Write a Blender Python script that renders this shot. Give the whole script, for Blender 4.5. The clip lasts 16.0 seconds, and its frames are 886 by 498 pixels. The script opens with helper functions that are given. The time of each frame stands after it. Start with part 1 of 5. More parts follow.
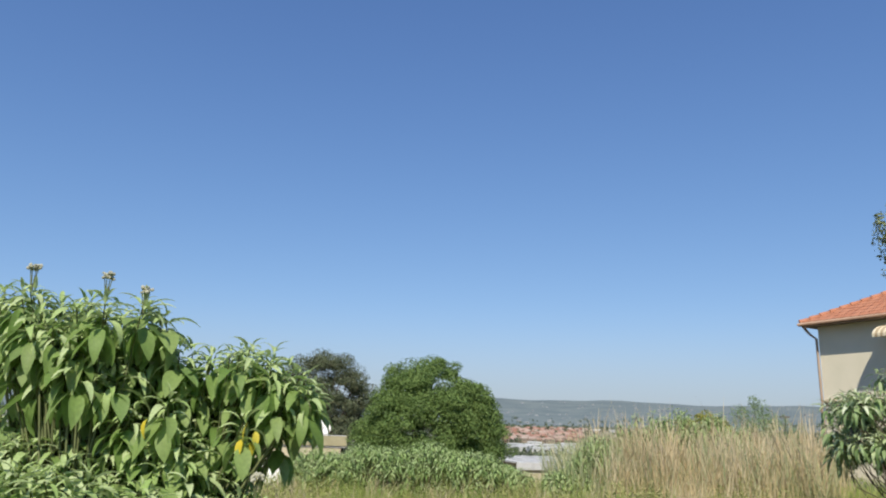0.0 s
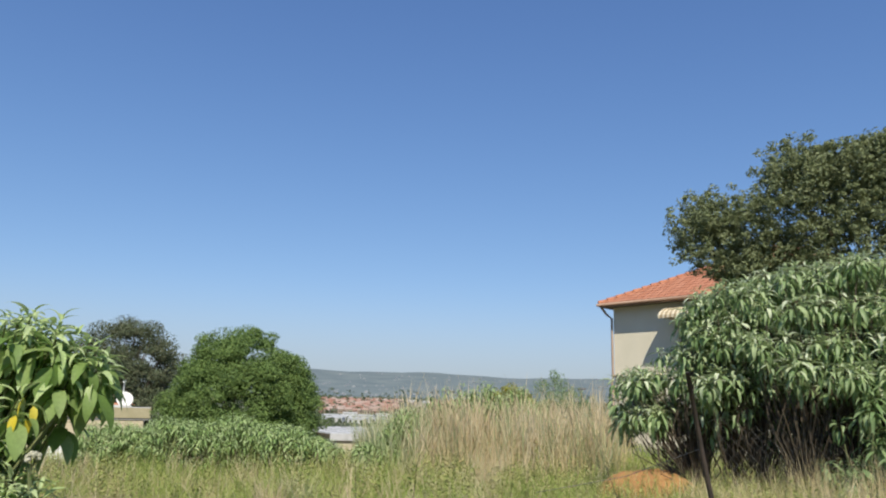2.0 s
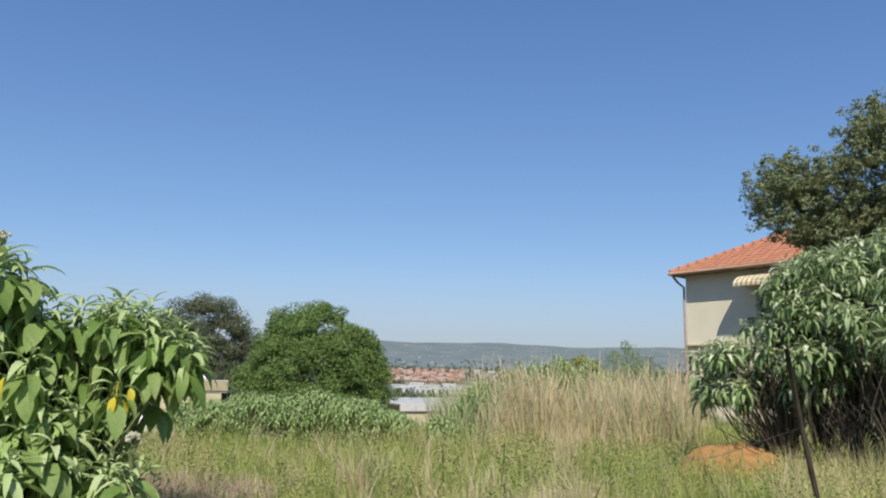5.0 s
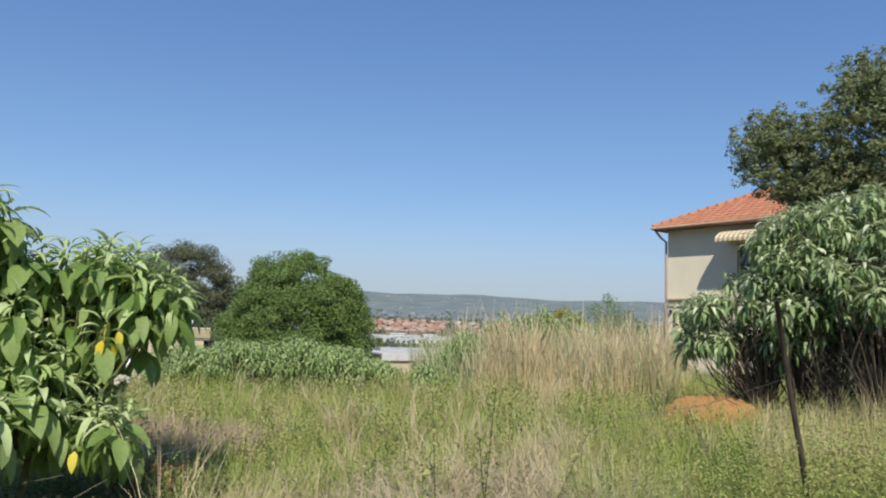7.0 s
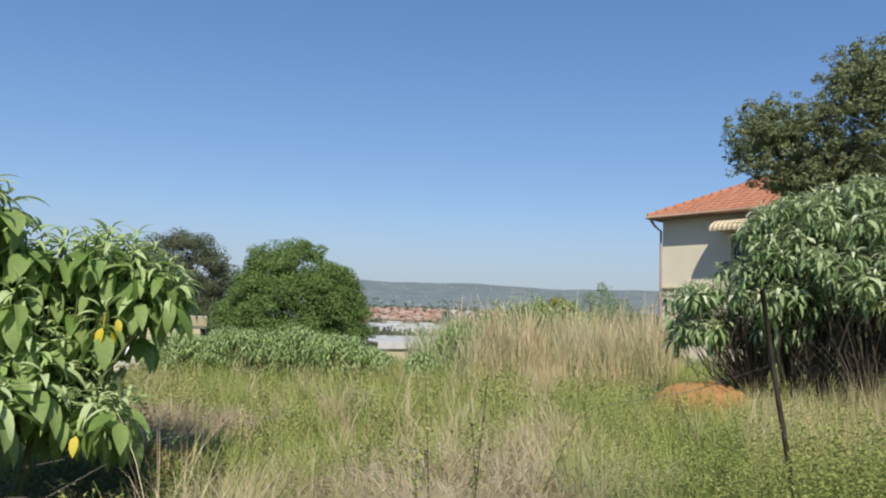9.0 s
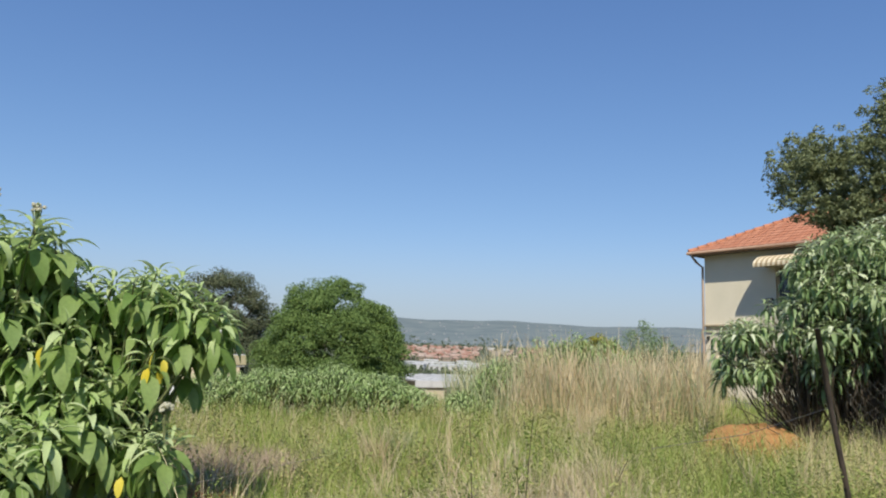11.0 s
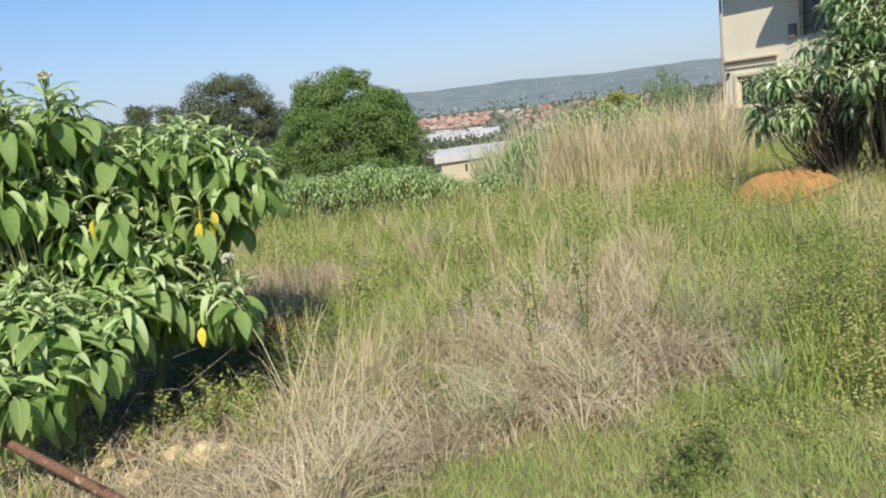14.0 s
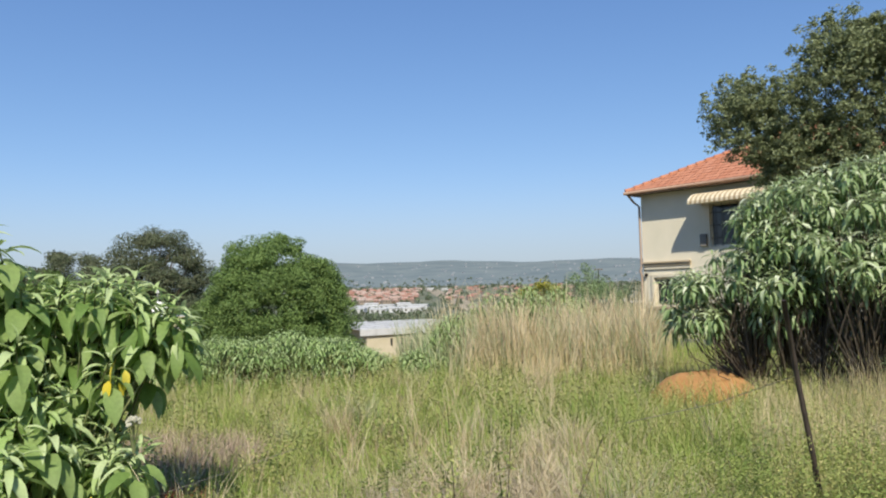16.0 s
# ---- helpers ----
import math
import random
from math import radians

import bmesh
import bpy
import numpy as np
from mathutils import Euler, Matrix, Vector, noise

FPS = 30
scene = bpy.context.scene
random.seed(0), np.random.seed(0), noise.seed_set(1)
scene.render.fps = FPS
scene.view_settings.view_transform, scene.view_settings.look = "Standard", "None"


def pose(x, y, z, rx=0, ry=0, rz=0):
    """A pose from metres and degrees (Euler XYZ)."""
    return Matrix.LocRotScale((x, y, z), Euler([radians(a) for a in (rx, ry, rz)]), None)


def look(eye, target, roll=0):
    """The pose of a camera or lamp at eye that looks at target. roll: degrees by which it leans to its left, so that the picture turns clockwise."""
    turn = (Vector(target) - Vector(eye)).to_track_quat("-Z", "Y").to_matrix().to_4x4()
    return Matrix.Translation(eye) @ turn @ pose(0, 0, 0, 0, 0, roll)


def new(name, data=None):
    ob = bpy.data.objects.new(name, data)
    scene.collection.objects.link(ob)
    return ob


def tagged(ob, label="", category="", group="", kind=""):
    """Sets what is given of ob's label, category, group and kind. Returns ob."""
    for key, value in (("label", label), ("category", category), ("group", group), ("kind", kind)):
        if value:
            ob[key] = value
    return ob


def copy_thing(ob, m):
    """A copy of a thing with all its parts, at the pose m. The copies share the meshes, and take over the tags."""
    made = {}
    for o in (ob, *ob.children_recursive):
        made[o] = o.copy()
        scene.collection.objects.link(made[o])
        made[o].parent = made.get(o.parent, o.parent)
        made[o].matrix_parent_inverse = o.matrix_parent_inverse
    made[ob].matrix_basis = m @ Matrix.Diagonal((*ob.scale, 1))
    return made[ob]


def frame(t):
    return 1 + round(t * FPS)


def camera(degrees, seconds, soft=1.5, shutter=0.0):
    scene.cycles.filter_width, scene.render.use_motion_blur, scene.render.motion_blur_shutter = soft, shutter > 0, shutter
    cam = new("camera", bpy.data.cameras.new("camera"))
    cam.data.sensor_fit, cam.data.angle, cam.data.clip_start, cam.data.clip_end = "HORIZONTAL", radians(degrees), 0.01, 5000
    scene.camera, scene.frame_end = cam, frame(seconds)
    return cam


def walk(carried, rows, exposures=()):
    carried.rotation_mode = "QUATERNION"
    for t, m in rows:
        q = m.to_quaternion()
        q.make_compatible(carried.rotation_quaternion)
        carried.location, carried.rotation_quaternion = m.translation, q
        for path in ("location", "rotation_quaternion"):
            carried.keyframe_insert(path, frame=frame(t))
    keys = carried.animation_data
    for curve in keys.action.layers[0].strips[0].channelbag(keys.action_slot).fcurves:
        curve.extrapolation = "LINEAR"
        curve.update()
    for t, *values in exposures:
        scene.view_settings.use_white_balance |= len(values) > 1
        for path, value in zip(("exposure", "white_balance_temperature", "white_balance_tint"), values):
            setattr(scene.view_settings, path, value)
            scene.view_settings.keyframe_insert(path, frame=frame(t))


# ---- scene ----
cam = camera(62.0, 16.0, soft=2.05)
PATH = [
    (0, (0.337, -0.242, 1.401), (0.371, 1.7, 1.879), 1.7),
    (0.5, (0.303, -0.087, 1.402), (0.408, 1.862, 1.841), 3.0),
    (1, (0.324, -0.128, 1.42), (0.526, 1.813, 1.857), 2.3),
    (1.5, (0.338, -0.134, 1.434), (0.685, 1.776, 1.914), 0.8),
    (2, (0.407, -0.205, 1.428), (0.911, 1.685, 1.846), 1.6),
    (2.5, (0.452, -0.171, 1.498), (1.101, 1.686, 1.863), 1.1),
    (3, (0.398, -0.12, 1.494), (1.01, 1.739, 1.905), 1.2),
    (3.5, (0.369, -0.097, 1.501), (0.94, 1.77, 1.938), 1.0),
    (4, (0.312, -0.073, 1.494), (0.707, 1.836, 1.938), 1.8),
    (4.5, (0.324, -0.07, 1.505), (0.676, 1.858, 1.906), 1.3),
    (4.7, (0.313, -0.097, 1.494), (0.656, 1.837, 1.867), 1.1),
    (6.8, (0.241, -0.078, 1.468), (0.616, 1.875, 1.687), 1.7),
    (7, (0.233, -0.028, 1.461), (0.631, 1.921, 1.67), 1.9),
    (7.5, (0.248, -0.081, 1.468), (0.686, 1.862, 1.65), 1.7),
    (8, (0.242, -0.084, 1.456), (0.666, 1.863, 1.631), 1.8),
    (10.5, (0.214, -0.194, 1.461), (0.591, 1.756, 1.69), 2.4),
    (11, (0.197, -0.09, 1.473), (0.504, 1.867, 1.749), 1.9),
    (11.5, (0.256, 0.02, 1.555), (0.467, 1.995, 1.782), 1.0),
    (12, (0.291, 0.094, 1.619), (0.485, 2.081, 1.495), 1.5),
    (12.5, (0.207, 0.104, 1.691), (0.263, 2.061, 1.283), -1.5),
    (13, (0.081, 0.05, 1.747), (0.152, 2.017, 1.392), -3.8),
    (13.5, (0.032, 0.015, 1.775), (0.159, 1.976, 1.402), -6.5),
    (14, (0.017, 0.049, 1.776), (0.266, 2.005, 1.439), -6.5),
    (14.5, (0.022, 0.054, 1.782), (0.356, 2.005, 1.494), -5.5),
    (15, (0.013, 0.048, 1.804), (0.414, 2.001, 1.643), -3.7),
    (15.5, (0.004, 0.047, 1.802), (0.45, 1.997, 1.819), -2.0),
    (16, (-0.009, 0.056, 1.803), (0.472, 1.993, 1.922), -1.4),
]
walk(cam, [(t, look(eye, aim, lean)) for t, eye, aim, lean in PATH],
     exposures=[(0.0, 0.26), (12.0, 0.24), (12.6, 0.48), (14.6, 0.51), (15.5, 0.55), (16.0, 0.39)])

# ---- light ----
SUN_WAY = Vector((-0.26, -1.64, 1.70)).normalized()
world = bpy.data.worlds.new("clear_sky")
scene.world = world
world.use_nodes = True
wn, wl = world.node_tree.nodes, world.node_tree.links
sky = wn.new("ShaderNodeTexSky")
sky.sky_type = "NISHITA"
sky.sun_disc = False
sky.sun_elevation = math.asin(SUN_WAY.z)
sky.sun_rotation = math.atan2(SUN_WAY.x, SUN_WAY.y)
sky.altitude = 1400
sky.air_density, sky.dust_density, sky.ozone_density = 1.0, 0.4, 4.0
# the bright horizon is softened: c * k / (1 + c * k)
def sky_math(kind, *values):
    node = wn.new("ShaderNodeVectorMath")
    node.operation = kind
    for i, value in enumerate(values):
        if isinstance(value, tuple):
            node.inputs[i].default_value = value
        else:
            wl.new(value, node.inputs[i])
    return node.outputs[0]


scaled = sky_math("MULTIPLY", sky.outputs[0], (0.1, 0.1, 0.1))
soft_sky = sky_math("DIVIDE", scaled, sky_math("ADD", sky_math("MULTIPLY", scaled, (0.7, 1.1, 1.6)), (1.0, 1.0, 1.0)))
soft_sky = sky_math("MULTIPLY", soft_sky, (8.8, 10.95, 15.7))
# dust haze lies low all round the horizon and thins out upwards
way_up = wn.new("ShaderNodeSeparateXYZ")
wl.new(wn.new("ShaderNodeTexCoord").outputs["Generated"], way_up.inputs[0])
thin_out = wn.new("ShaderNodeMapRange")
thin_out.interpolation_type = "SMOOTHERSTEP"
thin_out.inputs["From Min"].default_value, thin_out.inputs["From Max"].default_value = -0.06, 0.19
thin_out.inputs["To Min"].default_value, thin_out.inputs["To Max"].default_value = 1.0, 0.0
wl.new(way_up.outputs["Z"], thin_out.inputs["Value"])
hazy = wn.new("ShaderNodeMix")
hazy.data_type = "RGBA"
wl.new(thin_out.outputs[0], hazy.inputs["Factor"])
wl.new(soft_sky, hazy.inputs[6])
hazy.inputs[7].default_value = (2.6, 3.05, 3.32, 1)
wl.new(hazy.outputs[2], wn["Background"].inputs[0])
wn["Background"].inputs[1].default_value = 0.13
sun_data = bpy.data.lights.new("sun", "SUN")
sun_data.energy, sun_data.angle, sun_data.color = 4.5, radians(0.5), (1.0, 0.92, 0.75)
sun = new("sun", sun_data)
sun.matrix_world = look(SUN_WAY * 60, (0, 0, 0))

# ---- materials ----
rng = np.random.default_rng(7)


def mat(name, colours, rough=0.7, source="noise", scale=6.0, fine=60.0, bump=0.15, sheen=0.0, clear=0.0, metal=0.0, glow=None, spec=0.3, squash=1.0, rib=0.0):
    """A surface whose colour runs over a ramp by noise, by object or by island, with a finer grain on top."""
    m = bpy.data.materials.new(name)
    m.use_nodes = True
    n, l = m.node_tree.nodes, m.node_tree.links
    bsdf = n["Principled BSDF"]
    bsdf.inputs["Roughness"].default_value = rough
    bsdf.inputs["Metallic"].default_value = metal
    bsdf.inputs["Specular IOR Level"].default_value = spec
    ramp = n.new("ShaderNodeValToRGB")
    while len(ramp.color_ramp.elements) < len(colours):
        ramp.color_ramp.elements.new(0.5)
    for i, c in enumerate(colours):
        ramp.color_ramp.elements[i].position = i / max(1, len(colours) - 1)
        ramp.color_ramp.elements[i].color = (*c, 1)
    co = n.new("ShaderNodeTexCoord")
    big = n.new("ShaderNodeTexNoise")
    big.inputs["Scale"].default_value = scale
    big.inputs["Detail"].default_value = 5
    lay = n.new("ShaderNodeMapping")
    lay.inputs["Scale"].default_value = (1, squash, 1)
    l.new(co.outputs["Object"], lay.inputs["Vector"])
    l.new(lay.outputs[0], big.inputs["Vector"])
    small = n.new("ShaderNodeTexNoise")
    small.inputs["Scale"].default_value = fine
    small.inputs["Detail"].default_value = 3
    l.new(lay.outputs[0], small.inputs["Vector"])
    if source == "noise":
        stretch = n.new("ShaderNodeMapRange")
        stretch.inputs["From Min"].default_value, stretch.inputs["From Max"].default_value = 0.3, 0.7
        l.new(big.outputs["Fac"], stretch.inputs["Value"])
        l.new(stretch.outputs[0], ramp.inputs[0])
    elif source == "object":
        l.new(n.new("ShaderNodeObjectInfo").outputs["Random"], ramp.inputs[0])
    elif source == "patchy":
        both_in = n.new("ShaderNodeMath")
        both_in.operation = "MULTIPLY_ADD"
        both_in.inputs[1].default_value = 0.6
        l.new(n.new("ShaderNodeNewGeometry").outputs["Random Per Island"], both_in.inputs[0])
        part_in = n.new("ShaderNodeMapRange")
        part_in.inputs["From Min"].default_value, part_in.inputs["From Max"].default_value = 0.35, 0.65
        part_in.inputs["To Min"].default_value, part_in.inputs["To Max"].default_value = -0.1, 0.5
        l.new(big.outputs["Fac"], part_in.inputs["Value"])
        l.new(part_in.outputs[0], both_in.inputs[2])
        l.new(both_in.outputs[0], ramp.inputs[0])
    else:
        l.new(n.new("ShaderNodeNewGeometry").outputs["Random Per Island"], ramp.inputs[0])
    grain = n.new("ShaderNodeMapRange")
    grain.inputs["To Min"].default_value, grain.inputs["To Max"].default_value = 0.75, 1.25
    l.new(small.outputs["Fac"], grain.inputs["Value"])
    mix = n.new("ShaderNodeMix")
    mix.data_type, mix.blend_type = "RGBA", "MULTIPLY"
    mix.inputs["Factor"].default_value = 1.0
    l.new(ramp.outputs[0], mix.inputs[6])
    l.new(grain.outputs[0], mix.inputs[7])
    tone = mix.outputs[2]
    if rib:
        parts = n.new("ShaderNodeSeparateXYZ")
        l.new(co.outputs["Object"], parts.inputs[0])
        off = n.new("ShaderNodeMath")
        off.operation = "ABSOLUTE"
        l.new(parts.outputs["Y"], off.inputs[0])
        line = n.new("ShaderNodeMapRange")
        line.inputs["From Min"].default_value, line.inputs["From Max"].default_value = 0.006, 0.022
        line.inputs["To Min"].default_value, line.inputs["To Max"].default_value = rib, 0.0
        l.new(off.outputs[0], line.inputs["Value"])
        pale = n.new("ShaderNodeMix")
        pale.data_type = "RGBA"
        l.new(line.outputs[0], pale.inputs["Factor"])
        l.new(tone, pale.inputs[6])
        pale.inputs[7].default_value = (0.46, 0.55, 0.30, 1)
        tone = pale.outputs[2]
    l.new(tone, bsdf.inputs["Base Color"])
    if bump:
        b = n.new("ShaderNodeBump")
        b.inputs["Strength"].default_value = bump
        b.inputs["Distance"].default_value = 0.02
        l.new(small.outputs["Fac"], b.inputs["Height"])
        l.new(b.outputs[0], bsdf.inputs["Normal"])
    if clear:
        thin = n.new("ShaderNodeBsdfTranslucent")
        both = n.new("ShaderNodeMixShader")
        both.inputs[0].default_value = clear
        l.new(tone, thin.inputs["Color"])
        l.new(bsdf.outputs[0], both.inputs[1])
        l.new(thin.outputs[0], both.inputs[2])
        l.new(both.outputs[0], n["Material Output"].inputs["Surface"])
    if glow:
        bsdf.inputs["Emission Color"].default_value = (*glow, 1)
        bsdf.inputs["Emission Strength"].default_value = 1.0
    return m


M_SOIL = mat("dry_soil", [(0.12, 0.095, 0.055), (0.21, 0.165, 0.10), (0.14, 0.145, 0.06)], 0.95, scale=1.5, fine=30, bump=0.5)
M_VALLEY = mat("valley_cover", [(0.08, 0.11, 0.07), (0.12, 0.14, 0.09), (0.17, 0.17, 0.12), (0.10, 0.13, 0.08)], 0.95, scale=0.02, fine=0.2, bump=0)
# bluish emission stands in for the air haze before the hills
M_HILL = mat("far_hills_glowing_haze", [(0.05, 0.066, 0.06), (0.075, 0.092, 0.082), (0.105, 0.118, 0.10)], 1.0, scale=0.012, fine=0.06, bump=0, glow=(0.10, 0.125, 0.16), spec=0.0)
M_LEAF = mat("broad_leaf", rib=0.55, colours=[(0.18, 0.30, 0.075), (0.26, 0.385, 0.115), (0.33, 0.44, 0.16), (0.23, 0.35, 0.12)], rough=0.58, source="object", fine=40, bump=0.1, clear=0.5, spec=0.4)
M_LEAF_J = mat("broad_leaf_mass", [(0.18, 0.30, 0.075), (0.26, 0.385, 0.115), (0.33, 0.44, 0.16), (0.23, 0.35, 0.12)], 0.58, "island", fine=40, bump=0.1, clear=0.5, spec=0.4)
M_YOUNG = mat("young_felted_leaf", [(0.30, 0.43, 0.14), (0.50, 0.59, 0.33), (0.39, 0.51, 0.21)], 0.8, "object", fine=60, bump=0.1, clear=0.32)
M_YOUNG_J = mat("young_felted_leaf_mass", [(0.30, 0.43, 0.14), (0.50, 0.59, 0.33), (0.39, 0.51, 0.21)], 0.8, "island", fine=60, bump=0.1, clear=0.32)
M_GREY = mat("grey_green_leaf", rib=0.5, colours=[(0.17, 0.27, 0.10), (0.24, 0.345, 0.15), (0.335, 0.425, 0.225)], rough=0.5, source="object", fine=40, bump=0.1, clear=0.42, spec=0.5)
M_GREY_J = mat("grey_green_leaf_mass", [(0.17, 0.27, 0.10), (0.24, 0.345, 0.15), (0.335, 0.425, 0.225)], 0.5, spec=0.5, source= "island", fine=40, bump=0.1, clear=0.34)
# pale felt of young leaves, brightened further to paint in sunlit glints
M_SILVER_GLINT = mat("silvery_leaf_painted_glints", [(0.28, 0.37, 0.165), (0.42, 0.51, 0.28), (0.66, 0.71, 0.53)], 0.6, "object", fine=60, bump=0.1, clear=0.3, spec=0.35)
M_SILVER_GLINT_J = mat("silvery_leaf_painted_glints_mass", [(0.28, 0.37, 0.165), (0.42, 0.51, 0.28), (0.66, 0.71, 0.53)], 0.6, "island", fine=60, bump=0.1, clear=0.3, spec=0.35)
M_THICK_J = mat("thicket_leaf_mass", [(0.18, 0.29, 0.09), (0.28, 0.40, 0.15), (0.38, 0.48, 0.23)], 0.6, "island", fine=40, bump=0.1, clear=0.22)
M_YELLOW = mat("yellowed_leaf", [(0.62, 0.50, 0.04), (0.72, 0.62, 0.10)], 0.55, "object", fine=40, bump=0.1, clear=0.3)
M_STEM = mat("green_grey_stem", [(0.10, 0.12, 0.05), (0.18, 0.20, 0.09)], 0.8, scale=8, fine=80)
M_BARK = mat("rough_bark", [(0.07, 0.055, 0.04), (0.15, 0.12, 0.09)], 0.9, scale=6, fine=50, bump=0.5)
M_BLOOM = mat("faded_flower", [(0.30, 0.30, 0.22), (0.46, 0.45, 0.36)], 0.8, "island")
M_TREE = mat("round_tree_leaf", [(0.095, 0.16, 0.045), (0.155, 0.24, 0.07), (0.235, 0.335, 0.105)], 0.6, "island", fine=20, bump=0, clear=0.34)
M_DARK = mat("dark_tree_leaf", [(0.06, 0.085, 0.045), (0.10, 0.125, 0.065), (0.15, 0.15, 0.09)], 0.7, "island", fine=20, bump=0, clear=0.15)
M_FEATHER = mat("feathery_leaf", [(0.145, 0.18, 0.085), (0.225, 0.265, 0.13), (0.32, 0.355, 0.20)], 0.6, "island", fine=20, bump=0, clear=0.32)
M_LIME = mat("bright_shrub_leaf", [(0.10, 0.17, 0.04), (0.17, 0.25, 0.06)], 0.6, "island", fine=20, bump=0, clear=0.2)
M_GOLDLEAF = mat("yellow_shrub_leaf", [(0.14, 0.18, 0.04), (0.24, 0.25, 0.04), (0.40, 0.36, 0.05), (0.16, 0.20, 0.04)], 0.6, "island", fine=20, bump=0, clear=0.2)
M_LAWN = mat("short_green_grass", [(0.24, 0.35, 0.085), (0.35, 0.45, 0.13), (0.43, 0.49, 0.18), (0.50, 0.50, 0.25)], 0.6, "patchy", scale=2.2, fine=20, bump=0, clear=0.3)
M_FIELD = mat("field_grass_blade", [(0.18, 0.28, 0.055), (0.29, 0.39, 0.09), (0.39, 0.43, 0.14), (0.50, 0.44, 0.24)], 0.65, "patchy", scale=1.1, fine=20, bump=0, clear=0.3)
M_STRAW = mat("straw_blade", [(0.38, 0.29, 0.17), (0.56, 0.46, 0.29), (0.70, 0.60, 0.42), (0.50, 0.46, 0.32)], 0.75, "patchy", scale=2.0, fine=20, bump=0, clear=0.2)
M_MAT = mat("matted_straw_blade", [(0.28, 0.22, 0.14), (0.44, 0.36, 0.24), (0.64, 0.55, 0.40), (0.42, 0.40, 0.26)], 0.75, "patchy", scale=2.6, fine=20, bump=0, clear=0.2)
M_GOLD = mat("tall_dry_grass_blade", [(0.36, 0.38, 0.17), (0.54, 0.45, 0.25), (0.68, 0.57, 0.35), (0.78, 0.68, 0.47)], 0.7, "patchy", scale=1.2, fine=20, bump=0, clear=0.25)
M_BLUE = mat("blue_green_blade", [(0.24, 0.32, 0.16), (0.35, 0.41, 0.22), (0.47, 0.47, 0.29), (0.58, 0.52, 0.35)], 0.65, "island", fine=20, bump=0, clear=0.2)
M_PURPLE = mat("purple_brown_weed", [(0.30, 0.22, 0.17), (0.44, 0.34, 0.27), (0.50, 0.42, 0.32)], 0.8, "island", fine=20, bump=0, clear=0.15)
M_RUST = mat("rusty_dead_weed", [(0.30, 0.10, 0.05), (0.38, 0.16, 0.08)], 0.8, "island", fine=20, bump=0)
M_WEED = mat("weed_leaf", [(0.155, 0.22, 0.055), (0.25, 0.31, 0.085), (0.355, 0.375, 0.13), (0.47, 0.40, 0.195)], 0.6, "patchy", scale=1.5, fine=20, bump=0, clear=0.25)
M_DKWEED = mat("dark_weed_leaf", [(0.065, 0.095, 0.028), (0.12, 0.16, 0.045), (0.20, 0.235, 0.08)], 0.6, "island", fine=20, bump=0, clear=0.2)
# leaf colour paled towards blue to carry the distance haze
M_TOWNTREE = mat("hazed_valley_tree_leaf", [(0.075, 0.10, 0.065), (0.11, 0.14, 0.09), (0.15, 0.17, 0.11)], 0.9, "island", bump=0, spec=0.0)
M_WALL = mat("cream_plaster", [(0.68, 0.63, 0.50), (0.74, 0.68, 0.55)], 0.9, scale=1.2, fine=90, bump=0.15)
M_TRIM = mat("tan_moulding", [(0.40, 0.32, 0.22), (0.46, 0.38, 0.27)], 0.85, scale=3, fine=90)
M_TILE = mat("terracotta_tile", [(0.40, 0.165, 0.095), (0.43, 0.185, 0.108), (0.455, 0.205, 0.125)], 0.8, "object", fine=30, bump=0.2)
M_TILE_J = mat("terracotta_tile_field", [(0.39, 0.155, 0.09), (0.43, 0.18, 0.105), (0.455, 0.205, 0.125)], 0.8, "island", fine=30, bump=0.2)
# boarding coloured darker to hold the shade under the eaves
M_SOFFIT = mat("soffit_painted_shade", [(0.20, 0.17, 0.13), (0.26, 0.22, 0.17)], 0.8)
M_GUTTER = mat("brown_gutter", [(0.33, 0.20, 0.14), (0.40, 0.27, 0.20)], 0.5)
M_PIPE = mat("painted_pipe", [(0.34, 0.25, 0.19), (0.40, 0.31, 0.25)], 0.5)
M_AWN_A = mat("cream_awning_slat", [(0.66, 0.58, 0.42), (0.72, 0.64, 0.49)], 0.6)
M_AWN_B = mat("tan_awning_slat", [(0.36, 0.27, 0.16), (0.42, 0.33, 0.21)], 0.6)
M_BAR = mat("dark_steel", [(0.03, 0.03, 0.03), (0.06, 0.055, 0.05)], 0.5, metal=0.5)
M_GLASS = mat("dark_window_glass", [(0.015, 0.02, 0.022), (0.03, 0.035, 0.04)], 0.06, bump=0, spec=0.7)
M_CURTAIN = mat("window_frame_paint", [(0.60, 0.54, 0.42), (0.66, 0.60, 0.48)], 0.6)
M_GREYWALL = mat("grey_concrete", [(0.16, 0.155, 0.145), (0.24, 0.23, 0.21)], 0.9, scale=3, fine=50, bump=0.3)
M_SAND = mat("orange_sand", [(0.33, 0.165, 0.06), (0.38, 0.205, 0.085), (0.29, 0.15, 0.065)], 0.95, scale=4, fine=120, bump=0.4)
M_ROCK = mat("pale_sandstone", [(0.45, 0.34, 0.18), (0.60, 0.48, 0.28), (0.50, 0.42, 0.28)], 0.9, scale=9, fine=60, bump=0.4)
M_WHITE = mat("white_plastic", [(0.72, 0.72, 0.70), (0.80, 0.80, 0.78)], 0.5, scale=10)
M_LITWHITE = mat("weathered_paper", [(0.40, 0.40, 0.36), (0.55, 0.55, 0.50)], 0.8, scale=20)
M_WHITEROOF = mat("white_sheet_roof", [(0.44, 0.45, 0.46), (0.54, 0.54, 0.54), (0.38, 0.38, 0.38)], 0.6, scale=0.8, fine=20)
